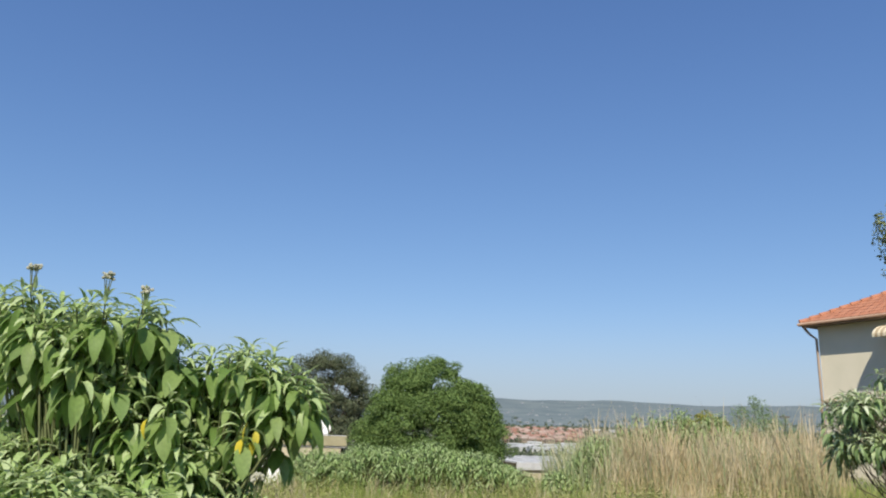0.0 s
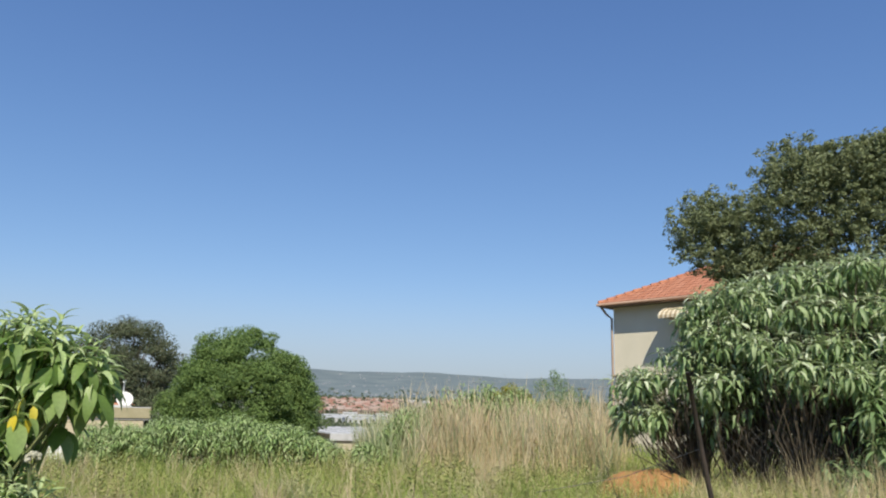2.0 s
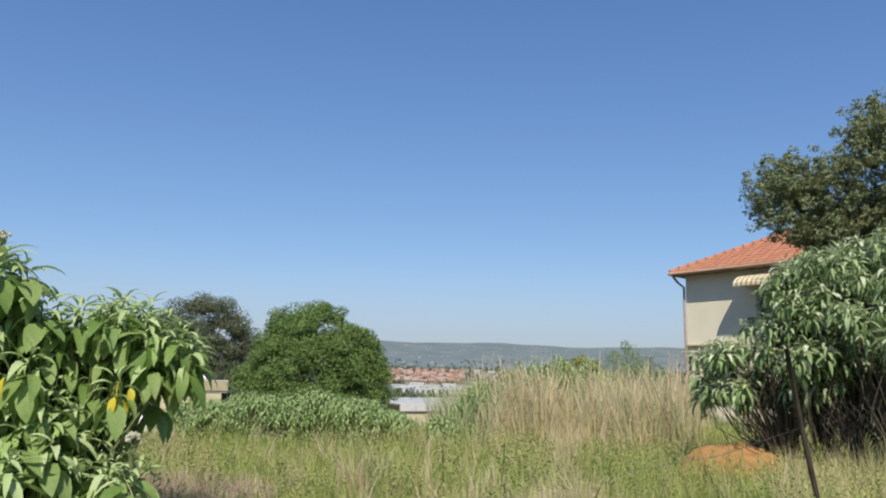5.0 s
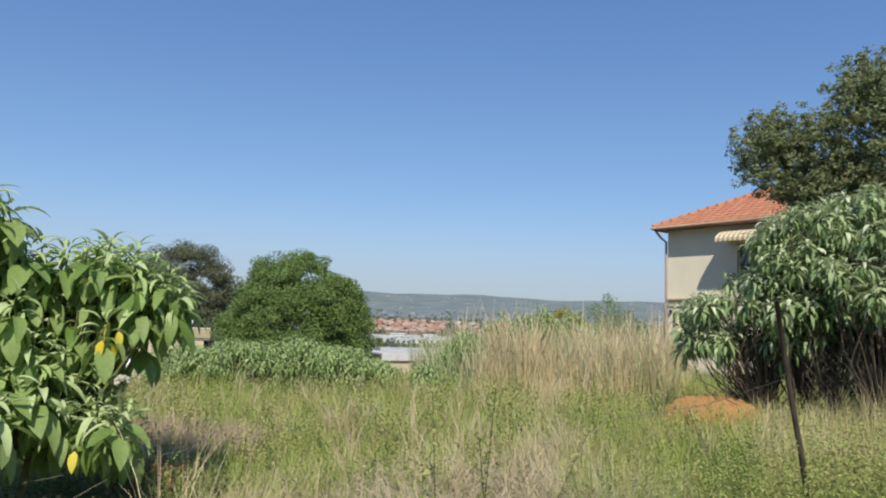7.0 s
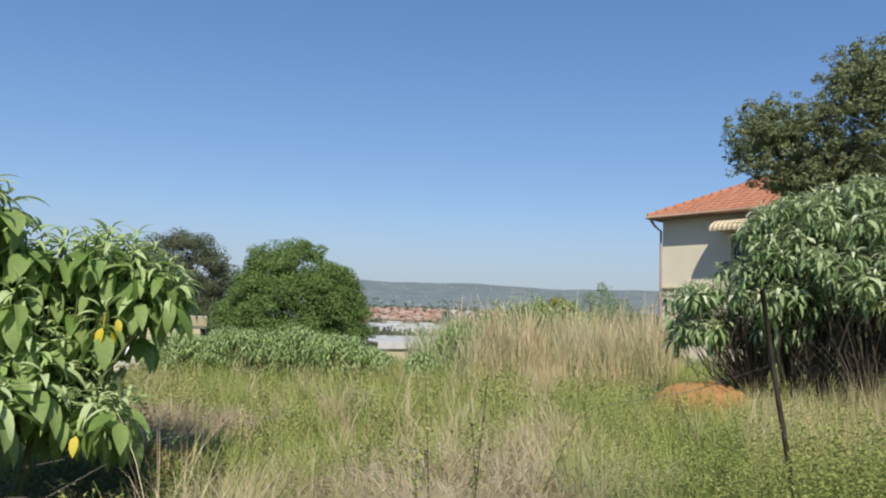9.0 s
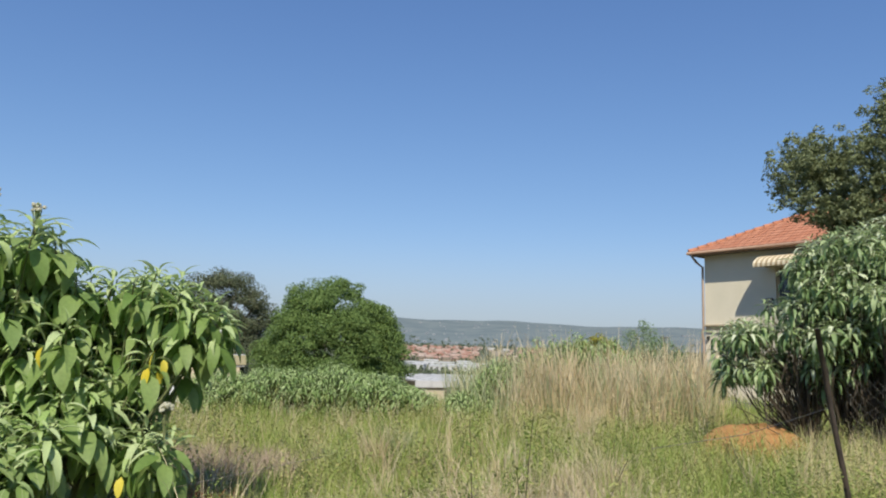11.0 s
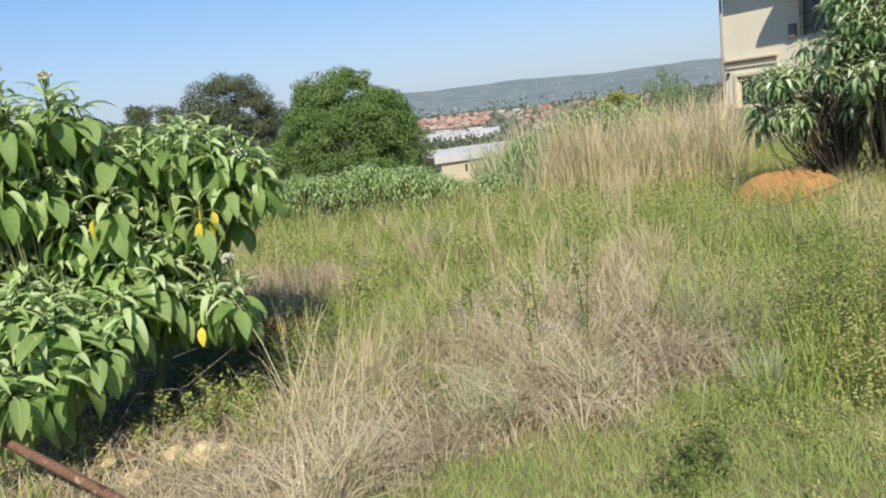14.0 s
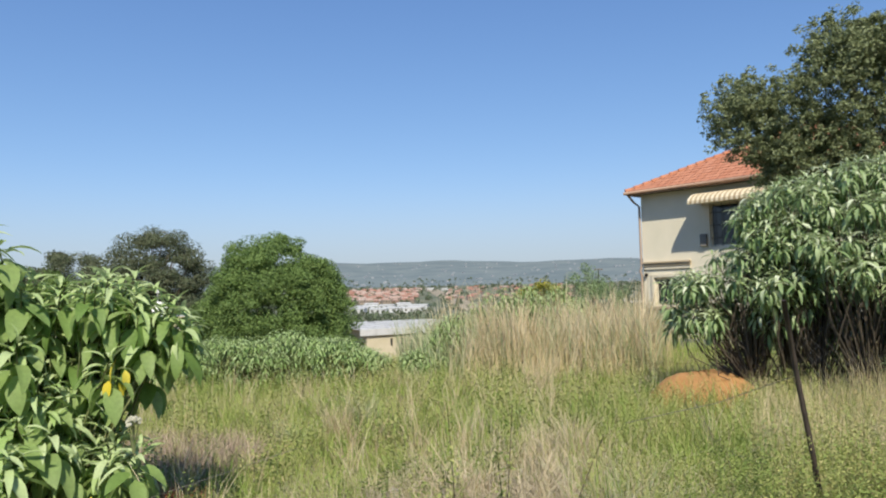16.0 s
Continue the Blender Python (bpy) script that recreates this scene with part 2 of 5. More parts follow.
M_BEIGE = mat("beige_wall", [(0.50, 0.44, 0.31), (0.57, 0.50, 0.37)], 0.9, scale=1.0, fine=30)
M_OLIVE = mat("weathered_fascia", [(0.33, 0.30, 0.19), (0.40, 0.36, 0.24)], 0.8, scale=1.5, fine=30)
M_WOOD = mat("rusty_pole", [(0.08, 0.042, 0.028), (0.17, 0.095, 0.06), (0.13, 0.07, 0.045), (0.34, 0.25, 0.19)], 0.85, scale=16, fine=90, bump=0.5)
M_SPLINT = mat("splintered_wood", [(0.48, 0.36, 0.18), (0.58, 0.46, 0.27)], 0.8, fine=80)
M_WIRE = mat("galvanised_wire", [(0.14, 0.13, 0.12), (0.22, 0.20, 0.18)], 0.6, metal=0.3)
M_POST = mat("weathered_steel_post", [(0.035, 0.028, 0.024), (0.08, 0.06, 0.05)], 0.7, scale=9, fine=60)
# town colours dulled and paled in place of distance haze
M_REDROOF = mat("town_red_roof", [(0.25, 0.12, 0.085), (0.31, 0.17, 0.13), (0.36, 0.25, 0.21), (0.40, 0.33, 0.29)], 0.9, "object", bump=0)
M_TOWNWALL = mat("town_wall", [(0.26, 0.21, 0.17), (0.36, 0.30, 0.25), (0.28, 0.17, 0.13)], 0.9, "object", bump=0)
M_TOWNWHITE = mat("town_white_roof", [(0.42, 0.43, 0.44), (0.54, 0.54, 0.54)], 0.7, "object", bump=0)
M_HILLHOUSE = mat("far_pale_wall", [(0.24, 0.26, 0.29), (0.34, 0.35, 0.37)], 0.9, "island", bump=0, spec=0.0)
M_LITTER = mat("fallen_leaf", [(0.10, 0.075, 0.045), (0.18, 0.135, 0.085), (0.30, 0.23, 0.15)], 0.85, "island", bump=0)
M_ROAD = mat("pale_road", [(0.27, 0.23, 0.17), (0.32, 0.28, 0.21)], 0.9, scale=0.02, fine=0.3, bump=0)


# ---- builders ----
def part(name, bm, material, parent, label=""):
    me = bpy.data.meshes.new(name)
    bm.to_mesh(me)
    bm.free()
    me.materials.append(material)
    ob = new(name, me)
    ob.parent = parent
    return tagged(ob, label)


def thing(name, place, label, category, group="", kind=""):
    ob = new(name)
    ob.location = place
    return tagged(ob, label, category, group, kind)


def tri_data(name, v, t, materials, index=None, smooth=False):
    """Mesh data out of arrays of corners and triangles."""
    me = bpy.data.meshes.new(name)
    v, t = np.ascontiguousarray(v, np.float32), np.ascontiguousarray(t, np.int32)
    me.vertices.add(len(v))
    me.vertices.foreach_set("co", v.ravel())
    me.loops.add(t.size)
    me.loops.foreach_set("vertex_index", t.ravel())
    me.polygons.add(len(t))
    me.polygons.foreach_set("loop_start", np.arange(len(t), dtype=np.int32) * 3)
    for m in materials:
        me.materials.append(m)
    if index is not None:
        me.polygons.foreach_set("material_index", np.ascontiguousarray(index, np.int32))
    if smooth:
        me.polygons.foreach_set("use_smooth", np.ones(len(t), bool))
    me.update(calc_edges=True)
    return me


def tri_mesh(name, v, t, material, parent=None, smooth=False):
    ob = new(name, tri_data(name, v, t, [material], None, smooth))
    if parent is not None:
        ob.parent = parent
        ob.location = -parent.location
    return ob


def smoothstep(a, b, x):
    k = np.clip((x - a) / (b - a), 0, 1)
    return k * k * (3 - 2 * k)


def ripple(x, y):
    return np.sin(x * 1.3 + 0.7 * np.sin(y * 0.9)) * np.cos(y * 1.1 + 0.5) + 0.5 * np.sin(x * 2.9 + y * 2.3)


def ground_z(x, y):
    """The lie of the land: a nearly flat plot, a fall to the valley, and hills beyond."""
    x, y = np.asarray(x, float), np.asarray(y, float)
    r, b = np.hypot(x, y), np.degrees(np.arctan2(x, y))
    near = -0.12 + 0.02 * np.clip(y, 0, 14) + 0.035 * np.clip(x - 1, 0, 6) + 0.03 * ripple(x, y) * smoothstep(60, 10, r)
    steep = np.interp(r, [0, 16, 20, 26, 34, 42, 60], [0, 0, -0.45, -1.2, -2.4, -3.6, -5.0])
    gentle = np.interp(r, [0, 17, 26, 34, 42, 60], [0, 0, -0.35, -1.6, -3.2, -5.0])
    side = smoothstep(15, 23, b)
    far = np.interp(r, [0, 17, 26, 34, 42, 60, 140, 300, 600, 900, 1500, 1800, 2300, 3000, 4900],
                    [0, 0, -0.35, -1.6, -3.2, -5.0, -9, -12.5, -12.5, -6, 10, 18, 62, 128, 118])
    far = np.where(r < 60, steep * (1 - side) + gentle * side, far)
    crest = 1 + 0.05 * np.sin(np.radians(b * 9 + 20)) + 0.03 * np.sin(np.radians(b * 31)) + 0.012 * np.sin(np.radians(b * 83))
    rise = smoothstep(1700, 3000, r)
    return near * smoothstep(120, 20, r) + far * (1 + (crest - 1) * rise) + 9 * rise * (1 - rise) * np.sin(np.radians(b * 43)) * np.cos(r / 210 + np.radians(b * 17))


def gz(x, y):
    return float(ground_z(x, y))


def box(bm, x0, y0, z0, x1, y1, z1, m=None, bevel=0.0):
    made = bmesh.ops.create_cube(bm, size=1.0)["verts"]
    bmesh.ops.scale(bm, vec=(x1 - x0, y1 - y0, z1 - z0), verts=made)
    bmesh.ops.translate(bm, vec=((x0 + x1) / 2, (y0 + y1) / 2, (z0 + z1) / 2), verts=made)
    if bevel:
        edges = list({e for v in made for e in v.link_edges})
        made = [v for v in bmesh.ops.bevel(bm, geom=edges, offset=bevel, segments=1, affect="EDGES")["verts"]] or made
    if m is not None:
        bmesh.ops.transform(bm, matrix=m, verts=list(bm.verts) if bevel else made)
    return made


def box_part(name, parent, material, x0, y0, z0, x1, y1, z1, bevel=0.0, label=""):
    bm = bmesh.new()
    box(bm, x0, y0, z0, x1, y1, z1, None, bevel)
    return part(name, bm, material, parent, label)


def tubes(lines, sides=5):
    """Tapered tubes along polylines: lists of points and of radii."""
    vs, ts, base = [], [], 0
    ang = np.arange(sides) * 2 * np.pi / sides
    for pts, rad in lines:
        p, rad = np.asarray(pts, float), np.asarray(rad, float)
        d = np.gradient(p, axis=0)
        d /= np.linalg.norm(d, axis=1)[:, None] + 1e-9
        ref = np.where(np.abs(d[:, 2:3]) > 0.9, [[1.0, 0, 0]], [[0, 0, 1.0]])
        a = np.cross(d, ref)
        a /= np.linalg.norm(a, axis=1)[:, None] + 1e-9
        b = np.cross(d, a)
        ring = p[:, None] + rad[:, None, None] * (a[:, None] * np.cos(ang)[None, :, None] + b[:, None] * np.sin(ang)[None, :, None])
        vs.append(ring.reshape(-1, 3))
        m, i = len(p), np.arange(sides)
        for k in range(m - 1):
            q0, q1 = base + k * sides + i, base + k * sides + (i + 1) % sides
            ts += [np.stack([q0, q1, q1 + sides], 1), np.stack([q0, q1 + sides, q0 + sides], 1)]
        for k, flip in ((0, 1), (m - 1, -1)):
            c = base + k * sides
            ts.append(np.array([[c, c + j, c + j + 1][::flip] for j in range(1, sides - 1)]))
        base += m * sides
    return np.concatenate(vs), np.concatenate(ts)


def bend(a, b, lift=0.3, n=6):
    """A branch line from a to b that starts off steeply."""
    a, b = np.asarray(a, float), np.asarray(b, float)
    s = np.linspace(0, 1, n)[:, None]
    mid = (a + b) / 2 + np.array([0, 0, lift * np.linalg.norm(b - a) * 0.5])
    return (1 - s) ** 2 * a + 2 * s * (1 - s) * mid + s * s * b


def blades(name, p, h, w, reach, droop, material, az=None, segs=3, parent=None):
    """Grass: one tapering, bowed blade for each foot in p."""
    n = len(p)
    az = rng.uniform(0, 2 * np.pi, n) if az is None else az
    out = np.stack([np.cos(az), np.sin(az), np.zeros(n)], 1)
    face = az + np.pi / 2 + rng.normal(0, 0.7, n)
    side = np.stack([np.cos(face), np.sin(face), np.zeros(n)], 1)
    rows = []
    for k in range(segs):
        s = k / segs
        c = p + out * (h * reach * s ** 1.7)[:, None]
        c[:, 2] += h * (s - droop * s ** 3)
        half = side * (w * (0.5 - 0.32 * s))[:, None]
        rows += [c - half, c + half]
    tip = p + out * (h * reach)[:, None]
    tip[:, 2] += h * (1 - droop)
    rows.append(tip)
    per = 2 * segs + 1
    v = np.stack(rows, 1).reshape(-1, 3)
    t = []
    for k in range(segs - 1):
        t += [[2 * k, 2 * k + 1, 2 * k + 3], [2 * k, 2 * k + 3, 2 * k + 2]]
    t.append([2 * segs - 2, 2 * segs - 1, 2 * segs])
    t = (np.array(t)[None] + (np.arange(n) * per)[:, None, None]).reshape(-1, 3)
    return tri_mesh(name, v, t, material, parent)


def unit(a):
    return a / (np.linalg.norm(a, axis=-1, keepdims=True) + 1e-9)


def leaflets(p, normal, size, aspect=0.5):
    """Small folded diamond leaves at p that face along normal."""
    n = len(p)
    z = unit(normal)
    x = unit(np.cross(z, rng.normal(size=(n, 3))))
    y = np.cross(z, x)
    s = size[:, None]
    v = np.stack([p - x * s * 0.5, p + y * s * aspect * 0.5 + z * s * 0.08, p + x * s * 0.5 - z * s * 0.1, p - y * s * aspect * 0.5 + z * s * 0.08], 1).reshape(-1, 3)
    t = (np.array([[0, 2, 1], [0, 3, 2]])[None] + (np.arange(n) * 4)[:, None, None]).reshape(-1, 3)
    return v, t


def clump_leaves(clumps, per, size, flat=0.8, spread=0.9, aspect=0.5):
    """Leaves on and in the shells of many clumps (x, y, z, radius)."""
    c = np.repeat(np.asarray(clumps, float), per, axis=0)
    d = unit(rng.normal(size=(len(c), 3)))
    k = rng.uniform(0.25, 1.0, len(c)) ** 0.5
    off = d * (c[:, 3] * k)[:, None] * np.array([1, 1, flat])
    normal = d + np.array([0, 0, 0.5]) + rng.normal(0, spread * 0.6, (len(c), 3))
    return leaflets(c[:, :3] + off, normal, rng.uniform(0.6, 1.3, len(c)) * size, aspect)


def leaf_shape(width, droop, fold, rows=4):
    """One broad pointed leaf, a unit long along x, folded at its midrib and bowed down."""
    us = np.linspace(0, 1, rows + 2)
    v, x, z, a = [], 0.0, 0.0, 0.0
    for i, u in enumerate(us):
        if i:
            a = -droop * (u - 0.5 / (rows + 1))
            x, z = x + math.cos(a) / (rows + 1), z + math.sin(a) / (rows + 1)
        half = width * 0.5 * math.sin(math.pi * min(1, u ** 0.75)) ** 0.8 if 0 < u < 1 else 0
        if half == 0:
            v.append((x, 0, z))
        else:
            up, wav = half * fold, 0.04 * math.sin(9 * u + droop * 3)
            v += [(x, -half, z + up + wav * half), (x, 0, z), (x, half, z + up - wav * half)]
    t = [(0, 1, 2), (0, 2, 3)]
    for k in range(rows - 1):
        o = 1 + 3 * k
        for j in (0, 1):
            t += [(o + j, o + 3 + j, o + 4 + j), (o + j, o + 4 + j, o + 1 + j)]
    o, e = 1 + 3 * (rows - 1), 1 + 3 * rows
    t += [(o, e, o + 1), (o + 1, e, o + 2)]
    return np.array(v), np.array(t)


BROAD = [leaf_shape(w, d, f) for w, d, f in ((0.43, 0.5, 0.3), (0.37, 0.9, 0.4), (0.46, 0.65, 0.2), (0.35, 1.2, 0.35))]
ARCHED = [leaf_shape(w, d, f) for w, d, f in ((0.19, 1.0, 0.4), (0.16, 1.5, 0.45), (0.21, 0.7, 0.3), (0.18, 1.9, 0.4))]
NARROW = [leaf_shape(w, d, f) for w, d, f in ((0.21, 1.4, 0.5), (0.24, 1.9, 0.4), (0.19, 1.1, 0.6))]


def rosette(tip, size, spread, r, hang=-62):
    """Poses of the leaves round a shoot's end: small upright ones within, large hanging ones without."""
    out, turn = [], r.uniform(0, 6.28)
    count = r.integers(13, 18)
    for k in range(count):
        f = k / (count - 1)
        young = f < 0.54
        az = turn + k * 2.4 + r.normal(0, 0.25)
        tilt = math.radians(np.interp(f, [0, 0.3, 0.6, 1], [68, 28, hang * 0.3, hang]) + r.normal(0, 11))
        length = size * (np.interp(f, [0, 0.3, 0.6, 1], [0.5, 0.85, 0.95, 1.0]) * r.uniform(0.82, 1.15))
        x = Vector((math.cos(az) * math.cos(tilt), math.sin(az) * math.cos(tilt), math.sin(tilt)))
        y = Vector((-math.sin(az), math.cos(az), 0)) + Vector(r.normal(0, 0.2, 3))
        z = x.cross(y).normalized()
        y = z.cross(x).normalized()
        rot = Matrix((x, y, z)).transposed().to_4x4()
        drop = spread * f
        place = Vector(tip) + x * 0.04 + Vector((0, 0, -drop))
        out.append((Matrix.Translation(place) @ rot @ Matrix.Scale(length, 4), young, r.integers(0, 12)))
    return out


def blob_tips(r, centre, radii, turn, n, fill=0.4):
    """Shoot ends in the outer part of an ellipsoid, more above than below."""
    d = unit(r.normal(size=(n, 3)) + np.array([0, 0, 0.35]))
    k = r.uniform(0.2, 1, n) ** fill
    q = d * k[:, None] * np.array(radii)
    c, s = math.cos(turn), math.sin(turn)
    q = np.stack([q[:, 0] * c - q[:, 1] * s, q[:, 0] * s + q[:, 1] * c, q[:, 2]], 1)
    return q + np.array(centre)


def broad_bush(name, feet, tips, size, singles, mats, label, group="", seed=1, eye=(0, 0, 1.6), shapes_old=BROAD, hang=-58, fork_at=0.35, wood=M_STEM, thin=0.013):
    """A woody weed bush: stems, shoots with rosettes of large soft leaves. The nearest leaves are parts, the rest one mass."""
    r = np.random.default_rng(seed)
    leaf_m, young_m, leaf_j, young_j = mats
    feet = [np.array([x, y, gz(x, y) - 0.05]) for x, y in feet]
    bush = thing(name, Vector(feet[0]), label, "bush", group)
    lines = []
    for f in feet:
        mine = [t for t in tips if min(feet, key=lambda g: np.hypot(*(t[:2] - g[:2]))) is f]
        if not len(mine):
            continue
        mid = np.mean(mine, axis=0)
        fork = f + (mid - f) * np.array([0.3, 0.3, fork_at])
        lines.append((bend(f, fork, 0.2), np.linspace(0.045, 0.03, 6)))
        for t in mine:
            side = fork + (t - fork) * np.array([0.45, 0.45, 0.25 if fork_at > 0.3 else 0.5]) + r.normal(0, 0.05 if fork_at > 0.3 else 0.16, 3)
            line = np.concatenate([bend(fork, side, 0.2, 4), bend(side, t, 0.15, 5)[1:]])
            lines.append((line, np.linspace(thin, thin * 0.4, len(line))))
    v, t = tubes(lines, 5)
    tri_mesh("stem", v, t, wood, bush, True)
    poses = [p for tip in tips for p in rosette(tip, size * r.uniform(0.8, 1.2), size * (0.55 if hang < -50 else 0.28), r, hang)]
    poses.sort(key=lambda p: (p[0].translation - Vector(eye)).length)
    datas = {}
    for kind, shapes, m in ((False, shapes_old, leaf_m), (True, NARROW, young_m)):
        datas[kind] = [tri_data("leaf", s[0], s[1], [m], None, True) for s in shapes]
    for m, young, pick in poses[:singles]:
        leaf = new("leaf", datas[young][pick % len(datas[young])])
        leaf.parent = bush
        leaf.matrix_basis = Matrix.Translation(-bush.location) @ m
    for kind, shapes, m in ((False, shapes_old, leaf_j), (True, NARROW, young_j)):
        vs, ts, base = [], [], 0
        for pose_m, young, pick in poses[singles:]:
            if young == kind:
                sv, st = shapes[pick % len(shapes)]
                a = np.array(pose_m)
                vs.append(sv @ a[:3, :3].T + a[:3, 3])
                ts.append(st + base)
                base += len(sv)
        if vs:
            tagged(tri_mesh("young_foliage" if kind else "foliage", np.concatenate(vs), np.concatenate(ts), m, bush, True), kind="stuff")
    return bush


def flower_head(bush, tip, r):
    """A stalk with a flat cluster of small faded flowers."""
    bm = bmesh.new()
    for k in range(26):
        a, d = r.uniform(0, 6.28), r.uniform(0, 1) ** 0.5 * 0.042
        m = Matrix.Translation((tip[0] + d * math.cos(a), tip[1] + d * math.sin(a), tip[2] + 0.19 + r.uniform(-0.015, 0.03)))
        bmesh.ops.create_icosphere(bm, subdivisions=1, radius=r.uniform(0.009, 0.016), matrix=m)
    head = part("flower_head", bm, M_BLOOM, bush, "flat cluster of faded flowers")
    head.location = -bush.location
    lines = [(bend(tip, (tip[0] + 0.03 * math.cos(a), tip[1] + 0.03 * math.sin(a), tip[2] + 0.185), 0.1, 4), [0.006, 0.005, 0.004, 0.003]) for a in (0, 1.6, 3.1, 4.7)]
    v, t = tubes(lines, 4)
    tri_mesh("flower_stalk", v, t, M_STEM, bush, True)


def leafy_tree(name, foot, clumps, per, size, leaf, label, trunk=0.2, flat=0.8, fork=0.35, aspect=0.5, category="tree", limbs=45):
    """A tapered trunk, limbs to the clumps of its crown, and the crown's leaves."""
    clumps = np.asarray(clumps, float)
    f = np.array([foot[0], foot[1], gz(*foot[:2]) - 0.1])
    tree = thing(name, Vector(f), label, category)
    top = clumps[:, :3].mean(0)
    split = f + (top - f) * np.array([0.6, 0.6, fork])
    lines = [(bend(f, split, 0.1), np.linspace(trunk, trunk * 0.75, 6))]
    for c in clumps[:: max(1, len(clumps) // limbs)]:
        knee = split + (c[:3] - split) * 0.5 + rng.normal(0, 0.15, 3)
        line = np.concatenate([bend(split, knee, 0.2, 4), bend(knee, c[:3], 0.1, 4)[1:]])
        lines.append((line, np.linspace(trunk * 0.3, trunk * 0.04, len(line))))
    v, t = tubes(lines, 6)
    tri_mesh("trunk", v, t, M_BARK, tree, True)
    v, t = clump_leaves(clumps, per, size, flat, aspect=aspect)
    tri_mesh("crown", v, t, leaf, tree)
    return tree


# ---- the land ----
def land():
    rad = np.concatenate([[0.6], np.geomspace(1.2, 60, 90), np.geomspace(64, 4900, 110)])
    step = 270
    a = np.arange(step) * 2 * np.pi / step
    x, y = np.outer(rad, np.sin(a)), np.outer(rad, np.cos(a))
    v = np.stack([x, y, ground_z(x, y)], -1).reshape(-1, 3)
    v = np.concatenate([v, [[0, 0, gz(0, 0)]]])
    i = np.arange(step)
    j = (i + 1) % step
    t, mi = [], []
    for k in range(len(rad) - 1):
        b0, b1 = k * step, (k + 1) * step
        t += [np.stack([b0 + i, b0 + j, b1 + j], 1), np.stack([b0 + i, b1 + j, b1 + i], 1)]
        mi += [np.full(2 * step, 0 if rad[k] < 60 else 1 if rad[k] < 1750 else 2)]
    t.append(np.stack([np.full(step, len(v) - 1), i, j], 1)[:, ::-1])
    mi.append(np.zeros(step))
    t, mi = np.concatenate(t), np.concatenate(mi)
    flip = np.cross(v[t[:, 1]] - v[t[:, 0]], v[t[:, 2]] - v[t[:, 0]])[:, 2] < 0
    t[flip] = t[flip][:, ::-1]
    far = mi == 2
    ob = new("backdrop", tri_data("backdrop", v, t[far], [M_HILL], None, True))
    tagged(ob, "far blue-green hills with haze put in as glow", "hills", kind="structure")
    ob = new("ground", tri_data("ground", v, t[~far], [M_SOIL, M_VALLEY], mi[~far], True))
    tagged(ob, "weedy sloping plot falling to a wide green valley", "ground", kind="structure")


land()


def bearing(view_column):
    """The compass angle of a far thing, from its pixel column in the camera's last view."""
    return radians(13.95) + math.atan((view_column - 784) / 1305)


# ---- the house ----
U, INW = Vector((0.4695, -0.8829, 0)), Vector((0.8829, 0.4695, 0))
HOUSE = Matrix(((U.x, INW.x, 0, 14.08), (U.y, INW.y, 0, 25.35), (0, 0, 1, 0), (0, 0, 0, 1)))


def wall_with_openings(name, parent, material, length, z0, z1, thick, holes):
    xs = sorted({0.0, length, *[h[0] for h in holes], *[h[1] for h in holes]})
    zs = sorted({z0, z1, *[h[2] for h in holes], *[h[3] for h in holes]})
    bm = bmesh.new()
    for xa, xb in zip(xs, xs[1:]):
        for za, zb in zip(zs, zs[1:]):
            if not any(h[0] <= xa and xb <= h[1] and h[2] <= za and zb <= h[3] for h in holes):
                box(bm, xa, 0, za, xb, thick, zb)
    bmesh.ops.remove_doubles(bm, verts=bm.verts, dist=0.0005)
    return part(name, bm, material, parent)


def window_unit(parent, x0, x1, z0, z1, bars):
    win = box_part("window", parent, M_GLASS, x0 + 0.05, 0.13, z0 + 0.05, x1 - 0.05, 0.14, z1 - 0.05, label="dark reflecting window with painted frame")
    for name, c in (("frame_side", (x0, z0, x0 + 0.06, z1)), ("frame_side", (x1 - 0.06, z0, x1, z1)),
                    ("frame_rail", (x0 + 0.06, z0, x1 - 0.06, z0 + 0.06)), ("frame_rail", (x0 + 0.06, z1 - 0.06, x1 - 0.06, z1)),
                    ("mullion", ((x0 + x1) / 2 - 0.03, z0 + 0.06, (x0 + x1) / 2 + 0.03, z1 - 0.06))):
        box_part(name, win, M_CURTAIN, c[0], 0.09, c[1], c[2], 0.15, c[3], 0.008)
    if bars:
        for k in range(7):
            x = x0 + (x1 - x0) * (k + 0.5) / 7
            box_part("burglar_bar", win, M_BAR, x - 0.009, 0.045, z0, x + 0.009, 0.06, z1)
        for z in (z0 + 0.3, (z0 + z1) / 2, z1 - 0.3):
            box_part("burglar_bar", win, M_BAR, x0, 0.062, z - 0.012, x1, 0.075, z + 0.012)
    return win


def tile_data():
    bm = bmesh.new()
    n, w, ln = 6, 0.302, 0.38
    prof = [(i / n * w, 0.006 * math.sin(i / n * 2 * math.pi) + 0.030) for i in range(n + 1)]
    lo = [bm.verts.new((x, 0, z)) for x, z in prof]
    hi = [bm.verts.new((x, ln, z - 0.012)) for x, z in prof]
    un = [bm.verts.new((x, 0, z - 0.02)) for x, z in prof]
    for i in range(n):
        bm.faces.new((lo[i], lo[i + 1], hi[i + 1], hi[i]))
        bm.faces.new((un[i], un[i + 1], lo[i + 1], lo[i]))
    me = bpy.data.meshes.new("tile")
    bm.to_mesh(me)
    bm.free()
    me.materials.append(M_TILE)
    return me


